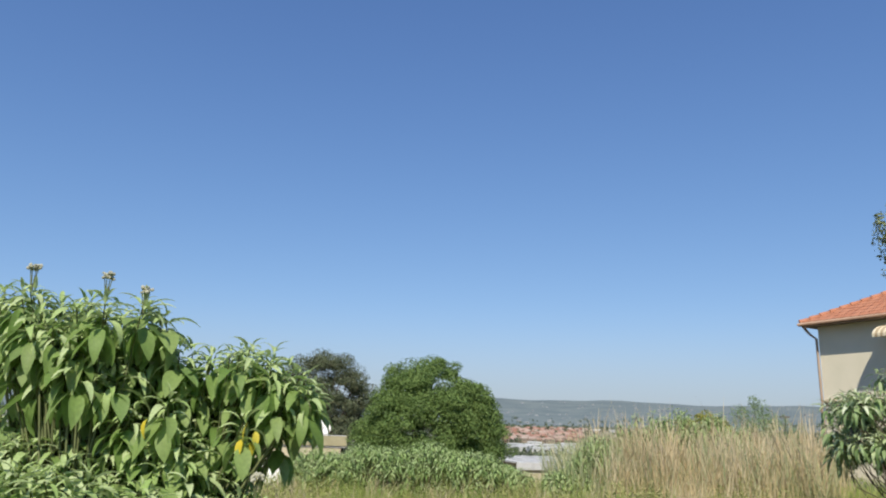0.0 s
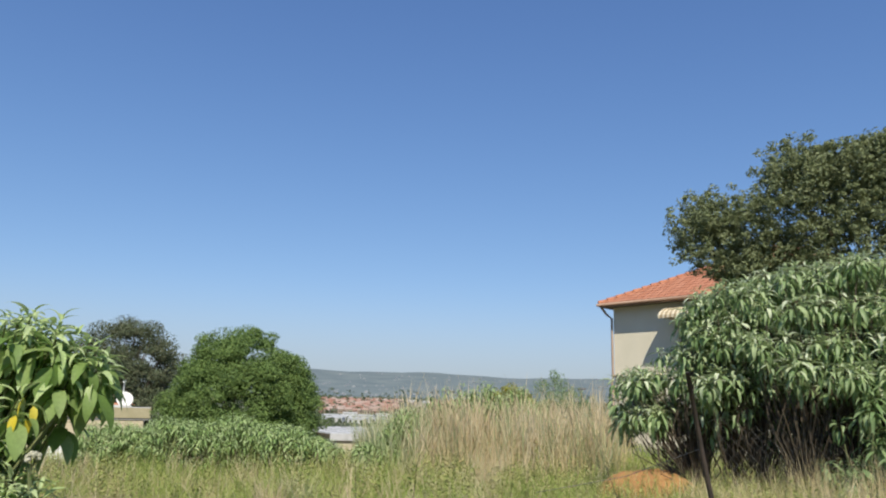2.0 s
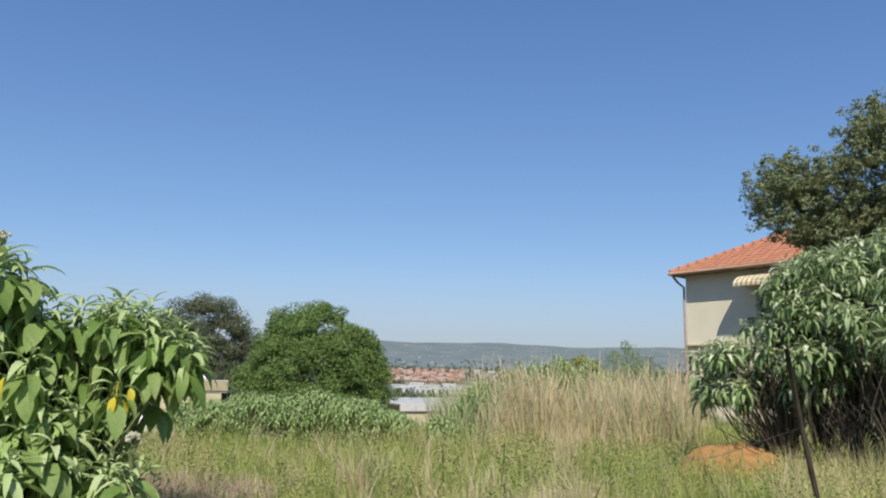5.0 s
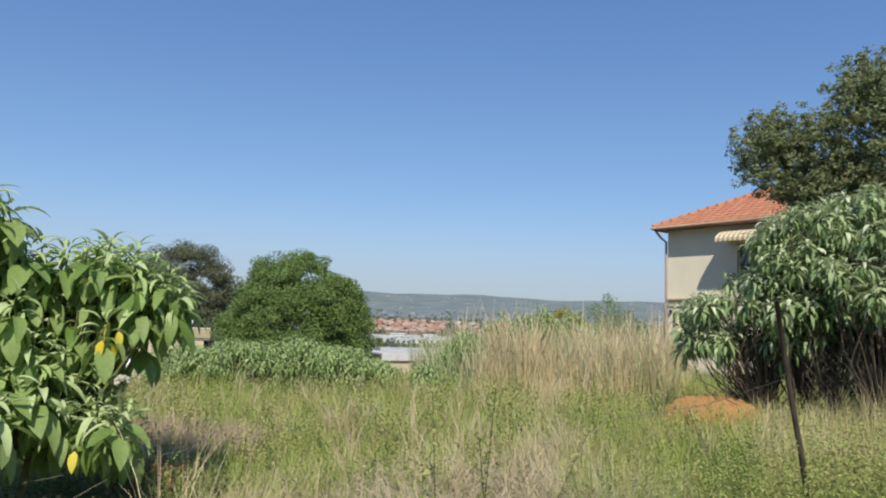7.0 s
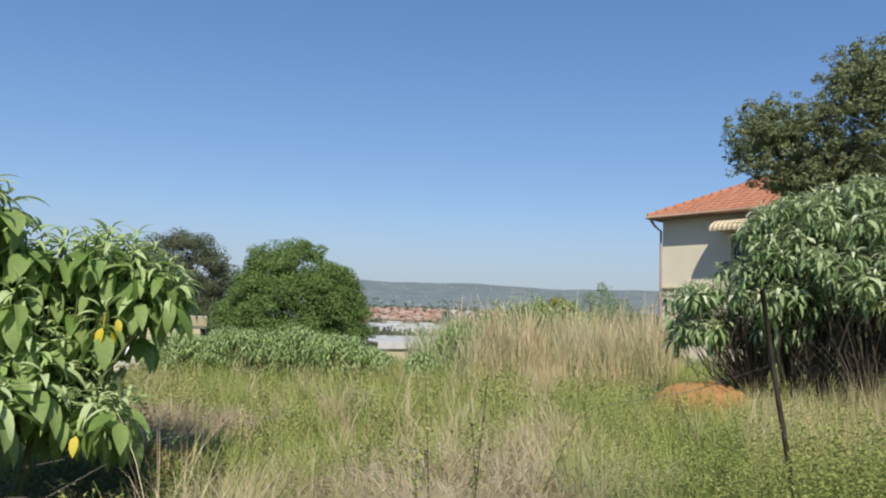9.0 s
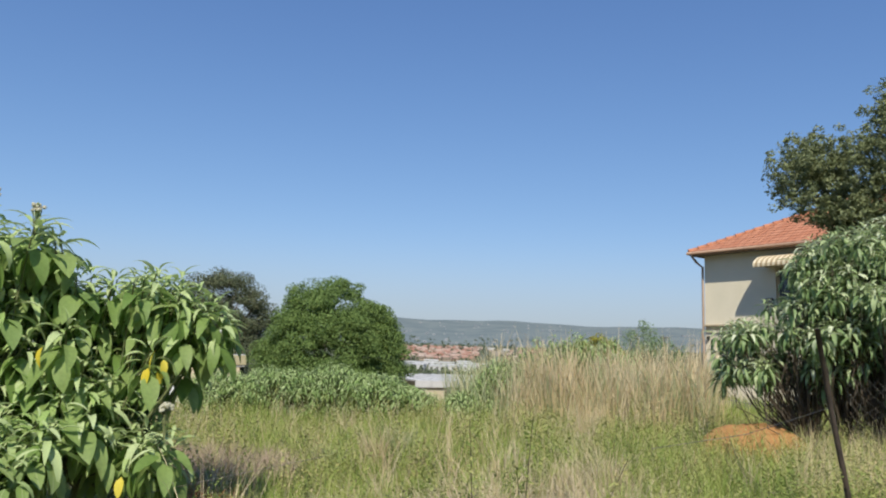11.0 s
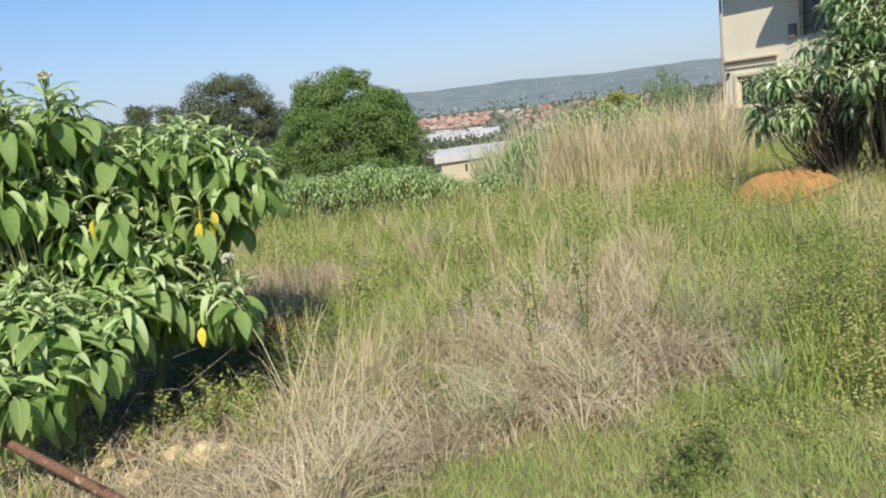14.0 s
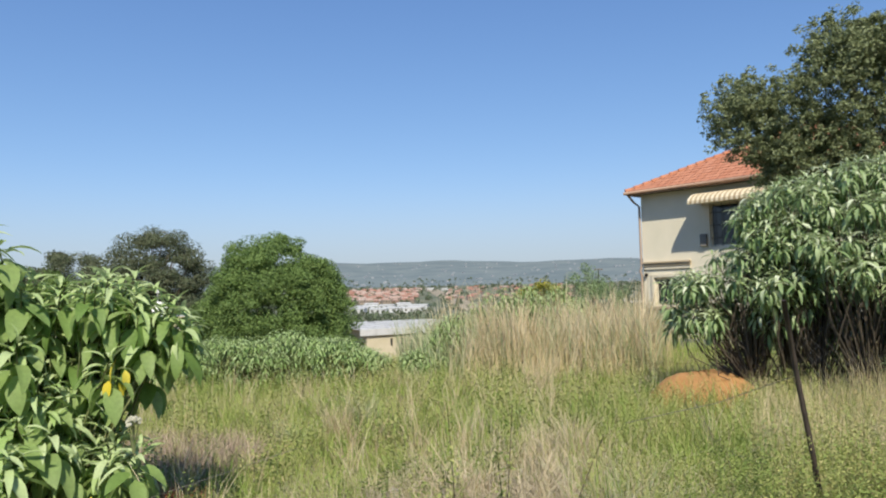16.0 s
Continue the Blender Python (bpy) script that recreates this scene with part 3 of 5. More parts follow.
def house():
    h = new("house")
    h.matrix_world = HOUSE
    tagged(h, "two-storey cream plastered house with terracotta hip roof", "house")
    L, D, top = 9.5, 8.0, 5.32
    wall_with_openings("front_wall", h, M_WALL, L, -2.2, top, 0.25, [(2.75, 4.8, 3.2, 4.7), (0.47, 1.75, 1.14, 2.16), (6.2, 7.9, 3.2, 4.7), (5.6, 7.4, 1.1, 2.16)])
    box_part("side_wall", h, M_WALL, 0, 0.25, -2.2, 0.25, D, top)
    box_part("side_wall", h, M_WALL, L - 0.25, 0.25, -2.2, L, D, top)
    box_part("back_wall", h, M_WALL, 0.25, D - 0.25, -2.2, L - 0.25, D, top)
    box_part("floor_slab", h, M_GREYWALL, 0.25, 0.25, 2.55, L - 0.25, D - 0.25, 2.7)
    for x0, x1, z0, z1, bars in ((2.75, 4.8, 3.2, 4.7, True), (0.47, 1.75, 1.14, 2.16, False), (6.2, 7.9, 3.2, 4.7, True), (5.6, 7.4, 1.1, 2.16, False)):
        window_unit(h, x0, x1, z0, z1, bars)
    # surround, hood and sill of the ground-floor window
    for x0, z0, x1, z1 in ((0.33, 1.12, 0.45, 2.30), (1.77, 1.12, 1.89, 2.30), (0.45, 2.18, 1.77, 2.30)):
        box_part("window_surround", h, M_CURTAIN, x0, -0.05, z0, x1, -0.003, z1, 0.01)
    box_part("window_sill", h, M_TRIM, 0.28, -0.13, 1.02, 1.94, -0.003, 1.11, 0.012)
    box_part("moulding", h, M_TRIM, 0.03, -0.13, 2.70, 2.0, -0.003, 2.78, 0.015, "tan hood moulding")
    box_part("moulding", h, M_TRIM, 0.05, -0.08, 2.60, 1.98, -0.003, 2.698, 0.012)
    box_part("moulding", h, M_CURTAIN, 0.06, -0.05, 2.48, 1.97, -0.003, 2.596, 0.01)
    box_part("meter_box", h, M_GREYWALL, 2.42, -0.14, 3.22, 2.66, -0.003, 3.66, 0.015, "small grey box beside the window")
    box_part("wall_lamp", h, M_BAR, 0.10, -0.12, 2.24, 0.2, -0.003, 2.36, 0.02, "dark wall lamp under the moulding")
    box_part("side_lamp", h, M_GUTTER, -0.2, 0.3, 2.0, -0.003, 0.5, 2.3, 0.03, "brown lamp on the side wall")
    # eaves
    a, b, ez = 0.28, 0.50, 5.40
    box_part("soffit", h, M_SOFFIT, -a + 0.03, -b + 0.03, top + 0.004, L + a - 0.03, D + b - 0.03, top + 0.03)
    for x0, y0, x1, y1 in ((-a, -b, L + a, -b + 0.025), (-a, D + b - 0.025, L + a, D + b), (-a, -b + 0.025, -a + 0.025, D + b - 0.025), (L + a - 0.025, -b + 0.025, L + a, D + b - 0.025)):
        box_part("fascia", h, M_GUTTER, x0, y0, top - 0.02, x1, y1, ez + 0.03)
    for p0, p1 in (((-a - 0.06, -b - 0.065, ez - 0.01), (L + a, -b - 0.065, ez - 0.01)), ((-a - 0.065, -b - 0.06, ez - 0.01), (-a - 0.065, D + b, ez - 0.01))):
        v, t = tubes([([p0, p1], [0.06, 0.06])], 8)
        tri_mesh("gutter", v, t, M_GUTTER).parent = h
    v, t = tubes([([(-a + 0.05, -b, ez - 0.07), (-0.2, -0.2, ez - 0.32), (-0.05, -0.05, ez - 0.5), (-0.05, -0.05, 2.62), (-0.09, -0.07, 2.45), (-0.05, -0.05, 2.25), (-0.05, -0.05, -0.3)], [0.045] * 7)], 8)
    tri_mesh("downpipe", v, t, M_PIPE).parent = h
    # hip roof: deck, tiles on the seen slope, capping
    x0, x1, y0, y1 = -a - 0.03, L + a + 0.03, -b - 0.03, D + b + 0.03
    run = (y1 - y0) / 2
    rz = ez + 0.04 + run * 0.5
    q = [(x0, y0, ez + 0.04), (x1, y0, ez + 0.04), (x1, y1, ez + 0.04), (x0, y1, ez + 0.04), (x0 + run, y0 + run, rz), (x1 - run, y0 + run, rz)]
    bm = bmesh.new()
    vs = [bm.verts.new(c) for c in q]
    for f in ((0, 1, 5, 4), (1, 2, 5), (2, 3, 4, 5), (3, 0, 4), (3, 2, 1, 0)):
        bm.faces.new([vs[i] for i in f])
    roof = part("roof", bm, M_TILE_J, h, "terracotta tiled hip roof")
    data, slope = tile_data(), math.atan(0.5)
    course = 0.315
    k = 0
    while k * course < run / math.cos(slope) - 0.1:
        d = k * course * math.cos(slope)
        xa, xb = x0 + d + 0.02, x1 - d - 0.02
        x = xa
        while x + 0.3 < xb:
            tl = new("tile", data)
            tl.parent = roof
            tl.matrix_basis = Matrix.Translation((x, y0 + d, ez + 0.040 + d * 0.5 + random.uniform(0, 0.003))) @ pose(0, 0, 0, math.degrees(slope), 0, random.uniform(-0.6, 0.6))
            x += 0.302
        k += 1
    for p0, p1 in ((q[0], q[4]), (q[1], q[5]), (q[4], q[5]), (q[2], q[5]), (q[3], q[4])):
        p0, p1 = np.array(p0), np.array(p1)
        n = int(np.linalg.norm(p1 - p0) / 0.34)
        for i in range(n):
            s0, s1 = p0 + (p1 - p0) * i / n, p0 + (p1 - p0) * (i + 1.08) / n
            v, t = tubes([([s0 + [0, 0, 0.02], s1], [0.10, 0.085])], 8)
            tri_mesh("ridge_tile", v, t, M_TILE).parent = roof


def awning():
    aw = new("awning")
    aw.matrix_world = HOUSE
    tagged(aw, "cream and tan striped barrel awning over the upper window", "awning")
    prof = [(-0.004, 5.10), (-0.35, 5.08), (-0.65, 5.00), (-0.85, 4.89), (-0.94, 4.77), (-0.945, 4.71)]
    n, xa, xb = 36, 2.45, 5.6
    for k in range(n):
        bm = bmesh.new()
        a, b = xa + (xb - xa) * k / n, xa + (xb - xa) * (k + 1) / n
        lift = 0
        rows = []
        for i, (y, z) in enumerate(prof):
            rows.append([bm.verts.new((a, y, z + lift)), bm.verts.new((a + 0.02, y, z + lift + 0.012)), bm.verts.new((b - 0.02, y, z + lift + 0.012)), bm.verts.new((b, y, z + lift))])
        rows.append([bm.verts.new((a + 0.015, -0.945, 4.67)), bm.verts.new((a + 0.03, -0.945, 4.65)), bm.verts.new((b - 0.03, -0.945, 4.65)), bm.verts.new((b - 0.015, -0.945, 4.67))])
        for r0, r1 in zip(rows, rows[1:]):
            for j in range(3):
                bm.faces.new((r0[j], r0[j + 1], r1[j + 1], r1[j]))
        part("slat", bm, M_AWN_B if k % 2 else M_AWN_A, aw)
    for x in (xa, xb):
        bm = bmesh.new()
        vs = [bm.verts.new((x, y, z - 0.003)) for y, z in prof] + [bm.verts.new((x, -0.004, 4.72))]
        bm.faces.new(vs)
        part("end_panel", bm, M_AWN_A, aw)


def lean_to():
    """The low tiled roof past the end of the house."""
    c = new("carport")
    c.matrix_world = HOUSE
    tagged(c, "low carport with a red tiled roof and dark beam", "carport")
    bm = bmesh.new()
    box(bm, 9.62, -0.6, 2.62, 13.2, 4.2, 2.7)
    for v in bm.verts:
        v.co.z += (v.co.y + 0.6) * 0.33
    part("roof", bm, M_TILE_J, c)
    for k in range(12):
        box_part("tile_course", c, M_TILE_J, 9.62, -0.62 + k * 0.38, 2.705 + k * 0.125, 13.2, -0.32 + k * 0.38, 2.745 + k * 0.125, 0.01)
    box_part("beam", c, M_BAR, 9.62, -0.5, 2.42, 13.2, -0.35, 2.61)
    for x in (9.75, 13.0):
        box_part("post", c, M_GREYWALL, x, -0.5, -0.6, x + 0.15, -0.35, 2.415)
        box_part("post", c, M_GREYWALL, x, 3.9, -0.6, x + 0.15, 4.05, 3.9)


house()
awning()
lean_to()


def boundary_wall():
    w = thing("boundary_wall", (0, 0, 0), "low dark grey concrete panel wall below the house", "wall")
    a, b = Vector((9.3, 18.1, 0)), Vector((12.4, 13.1, 0))
    way = (b - a).normalized()
    m = Matrix(((way.x, -way.y, 0, a.x), (way.y, way.x, 0, a.y), (0, 0, 1, 0), (0, 0, 0, 1)))
    n = 4
    for k in range(n):
        x0 = k * (b - a).length / n
        x1 = (k + 1) * (b - a).length / n
        for j in range(2):
            p = box_part("concrete_panel", w, M_GREYWALL, x0 + 0.12, 0.02, -0.3 + j * 0.41, x1 - 0.002, 0.07, 0.1 + j * 0.41, 0.01)
            p.matrix_basis = m
        p = box_part("wall_post", w, M_GREYWALL, x0, -0.02, -0.4, x0 + 0.118, 0.11, 0.56, 0.012)
        p.matrix_basis = m


boundary_wall()


# ---- the neighbours below ----
def dish_house():
    m = Matrix.Translation((-3.5, 37.9, 0)) @ pose(0, 0, 0, 0, 0, 186)
    h = new("flat_roofed_house")
    h.matrix_world = m
    tagged(h, "low beige house with flat roof and olive fascia", "house")
    wall_with_openings("wall", h, M_BEIGE, 11.0, -3.4, 0.40, 0.25, [(3.0, 4.4, -1.4, -0.2)]).location = (0.3, -0.3, 0)
    box_part("side_wall", h, M_BEIGE, 0.3, -7.7, -3.4, 0.55, -0.31, 0.4)
    box_part("side_wall", h, M_BEIGE, 11.05, -7.7, -3.4, 11.3, -0.31, 0.4)
    box_part("back_wall", h, M_BEIGE, 0.56, -7.7, -3.4, 11.04, -7.5, 0.4)
    box_part("fascia", h, M_OLIVE, 0, 0, 0.50, 11.6, 0.06, 0.98, 0.01)
    box_part("fascia", h, M_OLIVE, 0, -8.0, 0.50, 0.06, -0.003, 0.98, 0.01)
    box_part("roof", h, M_WHITEROOF, 0.065, -8.0, 0.42, 11.6, -0.004, 0.96, 0, "pale flat roof")
    for k, (x, w, z) in enumerate(((0.9, 0.9, 0.12), (2.0, 0.7, 0.2), (3.0, 1.3, 0.14), (4.8, 1.0, 0.18))):
        box_part("parapet_block", h, M_WHITEROOF, x, -0.7, 0.964, x + w, -0.3, 0.964 + z, 0.02)
    box_part("window", h, M_GLASS, 3.02, -0.2, -1.38, 4.38, -0.19, -0.22)
    v, t = tubes([([(1.35, -1.5, 0.9), (1.35, -1.5, 2.15)], [0.035, 0.035]), ([(1.35, -1.5, 2.15), (1.35, -1.5, 2.3)], [0.07, 0.05])], 8)
    tri_mesh("vent_pipe", v, t, M_WHITE).parent = h


def satellite_dish():
    d = thing("satellite_dish", (-4.82, 38.75, 0.96), "round white satellite dish on the flat roof", "satellite dish")
    n, vs, ts = 24, [], []
    for ring in range(6):
        rr = ring / 5 * 0.38
        for k in range(n):
            a = k * 2 * math.pi / n
            vs.append((rr * math.cos(a), 0.35 * rr * rr * -1.5 + 0.07, rr * math.sin(a)))
    for ring in range(5):
        for k in range(n):
            p, q = ring * n + k, ring * n + (k + 1) % n
            ts += [(p, q, q + n), (p, q + n, p + n)]
    me = tri_data("reflector", np.array(vs), np.array(ts), [M_WHITE], None, True)
    refl = new("reflector", me)
    refl.parent = d
    refl.matrix_basis = Matrix.Translation((0, -0.1, 0.40)) @ pose(0, 0, 0, -22, 0, 15)
    sol = refl.modifiers.new("thick", "SOLIDIFY")
    sol.thickness = 0.02
    v, t = tubes([([(0, 0, -0.02), (0, 0, 0.40), (0, -0.06, 0.42)], [0.03, 0.03, 0.03])], 8)
    tri_mesh("mast", v, t, M_WIRE).parent = d
    v, t = tubes([([(0, -0.1, 0.1), (0.02, -0.45, 0.3), (0.02, -0.5, 0.36)], [0.012, 0.012, 0.03])], 6)
    tri_mesh("feed_arm", v, t, M_WIRE).parent = d


def gable_behind():
    h = thing("brown_roofed_house", (-7.6, 44, -0.75), "house with a brown pitched roof behind the flat one", "house")
    box_part("wall", h, M_BEIGE, -2.5, -2, -4.2, 2.5, 2, 0.6)
    bm = bmesh.new()
    q = [bm.verts.new(c) for c in ((-2.9, -2.4, 0.55), (2.9, -2.4, 0.55), (2.9, 2.4, 0.55), (-2.9, 2.4, 0.55), (-2.9, 0, 1.9), (2.9, 0, 1.9))]
    for f in ((0, 1, 5, 4), (2, 3, 4, 5), (0, 4, 3), (1, 2, 5), (3, 2, 1, 0)):
        bm.faces.new([q[i] for i in f])
    part("roof", bm, M_TILE_J, h, "brown pitched roof")


def white_roofed():
    way = Vector((7.43, 2.7, 0)).normalized()
    h = new("white_roofed_building")
    h.matrix_world = Matrix(((way.x, -way.y, 0, 6.17), (way.y, way.x, 0, 47.35), (0, 0, 1, 0.16), (0, 0, 0, 1)))
    tagged(h, "long beige building with a white sheet-metal roof", "building")
    wall_with_openings("wall", h, M_BEIGE, 9, -6, -0.64, 0.25, [(1.75, 1.95, -1.75, -1.25), (2.55, 2.75, -1.75, -1.25), (5.5, 7, -2.4, -1.4)]).location = (0.5, 0.12, 0)
    box_part("side_wall", h, M_BEIGE, 0.5, 0.38, -6, 0.75, 6.5, -0.64)
    box_part("side_wall", h, M_BEIGE, 9.25, 0.38, -6, 9.5, 6.5, -0.64)
    box_part("back_wall", h, M_BEIGE, 0.76, 6.26, -6, 9.24, 6.5, -0.64)
    box_part("fascia", h, M_WHITEROOF, -0.05, -0.05, -1.0, 10.05, 0.0, -0.58, 0.01, "pale sheet-metal fascia")
    for k in range(10):
        bm = bmesh.new()
        box(bm, k * 1.0 + 0.004, 0.004, -0.62, k + 0.996, 7.2, -0.56)
        box(bm, k * 1.0 + 0.03, 0.004, -0.56, k + 0.10, 7.2, -0.52)
        for v in bm.verts:
            v.co.z += v.co.y * 0.025
        part("roof_sheet", bm, M_WHITEROOF, h)
    for x in (2.26, 3.06):
        box_part("window", h, M_BAR, x, 0.2, -1.74, x + 0.18, 0.22, -1.26)
    box_part("window", h, M_GLASS, 6.02, 0.2, -2.38, 7.48, 0.22, -1.42)


dish_house()
satellite_dish()
gable_behind()
white_roofed()


# ---- the valley ----
def town():
    r = np.random.default_rng(5)

    def house_kind(w, d, hgt, roofm, wallm, flat):
        h = thing("far_house", (0, 0, 0), "small red-roofed house in the valley" if not flat else "white-roofed warehouse in the valley", "house" if not flat else "warehouse", "houses in the valley" if not flat else "warehouses in the valley")
        box_part("wall", h, wallm, -w / 2, -d / 2, -3, w / 2, d / 2, hgt)
        bm = bmesh.new()
        rise = 0.9 if flat else d * 0.32
        q = [bm.verts.new(c) for c in ((-w / 2 - 0.3, -d / 2 - 0.3, hgt + 0.01), (w / 2 + 0.3, -d / 2 - 0.3, hgt + 0.01), (w / 2 + 0.3, d / 2 + 0.3, hgt + 0.01), (-w / 2 - 0.3, d / 2 + 0.3, hgt + 0.01), (-w / 2 + (0 if flat else 1.5), 0, hgt + rise), (w / 2 - (0 if flat else 1.5), 0, hgt + rise))]
        for f in ((0, 1, 5, 4), (2, 3, 4, 5), (0, 4, 3), (1, 2, 5), (3, 2, 1, 0)):
            bm.faces.new([q[i] for i in f])
        part("roof", bm, roofm, h)
        for k in range(3):
            x = -w / 2 + w * (k + 0.5) / 3
            box_part("window", h, M_BAR, x - w * 0.06, -d / 2 - 0.03, hgt * 0.35, x + w * 0.06, -d / 2 - 0.005, hgt * 0.75)
        return h

    a = house_kind(6.5, 5.5, 3.4, M_REDROOF, M_TOWNWALL, False)
    b = house_kind(8.5, 6, 4.4, M_REDROOF, M_TOWNWALL, False)
    c = house_kind(13, 10, 3.6, M_TOWNWHITE, M_TOWNWHITE, True)
    spots = []
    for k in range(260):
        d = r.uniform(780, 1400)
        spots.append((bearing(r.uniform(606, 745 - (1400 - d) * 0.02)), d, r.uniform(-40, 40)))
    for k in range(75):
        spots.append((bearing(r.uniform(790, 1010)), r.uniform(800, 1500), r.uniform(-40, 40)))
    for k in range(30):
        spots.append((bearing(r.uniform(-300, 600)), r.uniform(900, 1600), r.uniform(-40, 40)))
    used = {}
    for k, (be, d, turn) in enumerate(spots):
        x, y = d * math.sin(be), d * math.cos(be)
        m = pose(x, y, gz(x, y), 0, 0, turn)
        src = a if k % 3 else b
        if src not in used:
            src.matrix_world = m
            used[src] = 1
        else:
            copy_thing(src, m)
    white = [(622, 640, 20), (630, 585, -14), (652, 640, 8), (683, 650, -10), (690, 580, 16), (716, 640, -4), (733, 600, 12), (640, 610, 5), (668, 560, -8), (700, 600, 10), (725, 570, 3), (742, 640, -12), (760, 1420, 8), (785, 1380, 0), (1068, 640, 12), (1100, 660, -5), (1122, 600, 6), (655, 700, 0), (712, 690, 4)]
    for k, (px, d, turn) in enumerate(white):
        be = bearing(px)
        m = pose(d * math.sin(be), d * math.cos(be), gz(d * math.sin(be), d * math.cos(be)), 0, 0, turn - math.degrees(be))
        if k == 0:
            c.matrix_world = m
        else:
            copy_thing(c, m)


def road():
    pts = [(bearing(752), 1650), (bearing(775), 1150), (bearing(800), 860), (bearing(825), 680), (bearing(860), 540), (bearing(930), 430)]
    v, t = [], []
    s = np.linspace(0, len(pts) - 1, 50)
    for k, q in enumerate(s):
        be = np.interp(q, range(len(pts)), [p[0] for p in pts])
        d = np.interp(q, range(len(pts)), [p[1] for p in pts])
        for w in (-13, 13):
            x, y = d * math.sin(be) + w, d * math.cos(be) + 0.3 * w
            v.append((x, y, gz(x, y) + 0.6))
        if k:
            t += [(2 * k - 2, 2 * k - 1, 2 * k + 1), (2 * k - 2, 2 * k + 1, 2 * k)]
    tagged(tri_mesh("road", np.array(v), np.array(t), M_ROAD), "pale earth-sided road through the valley", "road", kind="structure")


def far_woods():
    r = np.random.default_rng(11)
    n = 9500
    be = np.radians(r.uniform(-28, 62, n))
    d = 75 * (2050 / 75) ** r.uniform(0, 1, n) ** 0.72
    x, y = d * np.sin(be), d * np.cos(be)
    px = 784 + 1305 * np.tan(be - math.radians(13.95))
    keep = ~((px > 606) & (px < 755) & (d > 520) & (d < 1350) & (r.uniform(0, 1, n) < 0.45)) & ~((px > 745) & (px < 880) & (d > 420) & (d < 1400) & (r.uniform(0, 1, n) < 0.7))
    x, y, d = x[keep], y[keep], d[keep]
    rad = r.uniform(1.3, 3.1, len(x)) * np.clip(d / 600, 0.75, 1.5)
    z = ground_z(x, y) + rad * 0.8
    limit = 0.6 - (d / 60) * 0.5
    z = np.where(d < 260, np.minimum(z, limit), z)
    v, t = clump_leaves(np.stack([x, y, z, rad], 1), 17, 1.1, 0.85)
    size = np.repeat(rad, 17)
    q = v.reshape(-1, 4, 3)
    mid = q.mean(1, keepdims=True)
    q = mid + (q - mid) * size[:, None, None] * 0.9
    tagged(tri_mesh("far_woods", q.reshape(-1, 3), t, M_TOWNTREE), "scattered dark trees over the valley floor", "trees", kind="stuff")


def hill_houses():
    r = np.random.default_rng(3)
    bm = bmesh.new()
    for k in range(240):
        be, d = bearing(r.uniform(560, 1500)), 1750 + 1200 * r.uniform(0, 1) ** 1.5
        x, y = d * math.sin(be), d * math.cos(be)
        w = r.uniform(3, 10)
        box(bm, -w / 2, -3, -4, w / 2, 3, r.uniform(2, 4), pose(x, y, gz(x, y), 0, 0, r.uniform(0, 180)))
    me = bpy.data.meshes.new("hill_houses")
    bm.to_mesh(me)
    bm.free()
    me.materials.append(M_HILLHOUSE)
    tagged(new("hill_houses", me), "pale houses scattered over the far hillside", "houses", kind="stuff")


def masts():
    for be, d, hgt in ((radians(25.8), 260, 14), (radians(26.1 - 0.4), 420, 15)):
        x, y = d * math.sin(be), d * math.cos(be)
        m = thing("light_mast", (x, y, gz(x, y)), "tall thin grey light mast in the valley", "light mast", "light masts")
        v, t = tubes([([(0, 0, -0.5), (0, 0, hgt + 6)], [0.28, 0.16])], 6)
        tri_mesh("pole", v, t, M_WIRE).parent = m
        box_part("lamp_bracket", m, M_WIRE, -1.5, -0.3, hgt + 6.0, 1.5, 0.3, hgt + 6.5, 0.05)


town()
road()
far_woods()
hill_houses()
masts()


# ---- trees ----
def dome_clumps(r, centre, radii, n, size, low=-0.2, bumps=0.025):
    d = unit(r.normal(size=(n * 3, 3)))
    d = d[d[:, 2] > low][:n]
    k = 1 - 0.22 * r.uniform(0, 1, len(d)) ** 2
    az, el = np.arctan2(d[:, 1], d[:, 0]), np.arcsin(np.clip(d[:, 2], -1, 1))
    k = k * (1 + bumps * (np.sin(5 * az + 4 * el + 1) + np.sin(9 * el - 3 * az) + 0.7 * np.sin(11 * az + 7 * el)))
    p = np.array(centre) + d * np.array(radii) * k[:, None]
    return np.column_stack([p, r.uniform(0.7, 1.25, len(d)) * size])


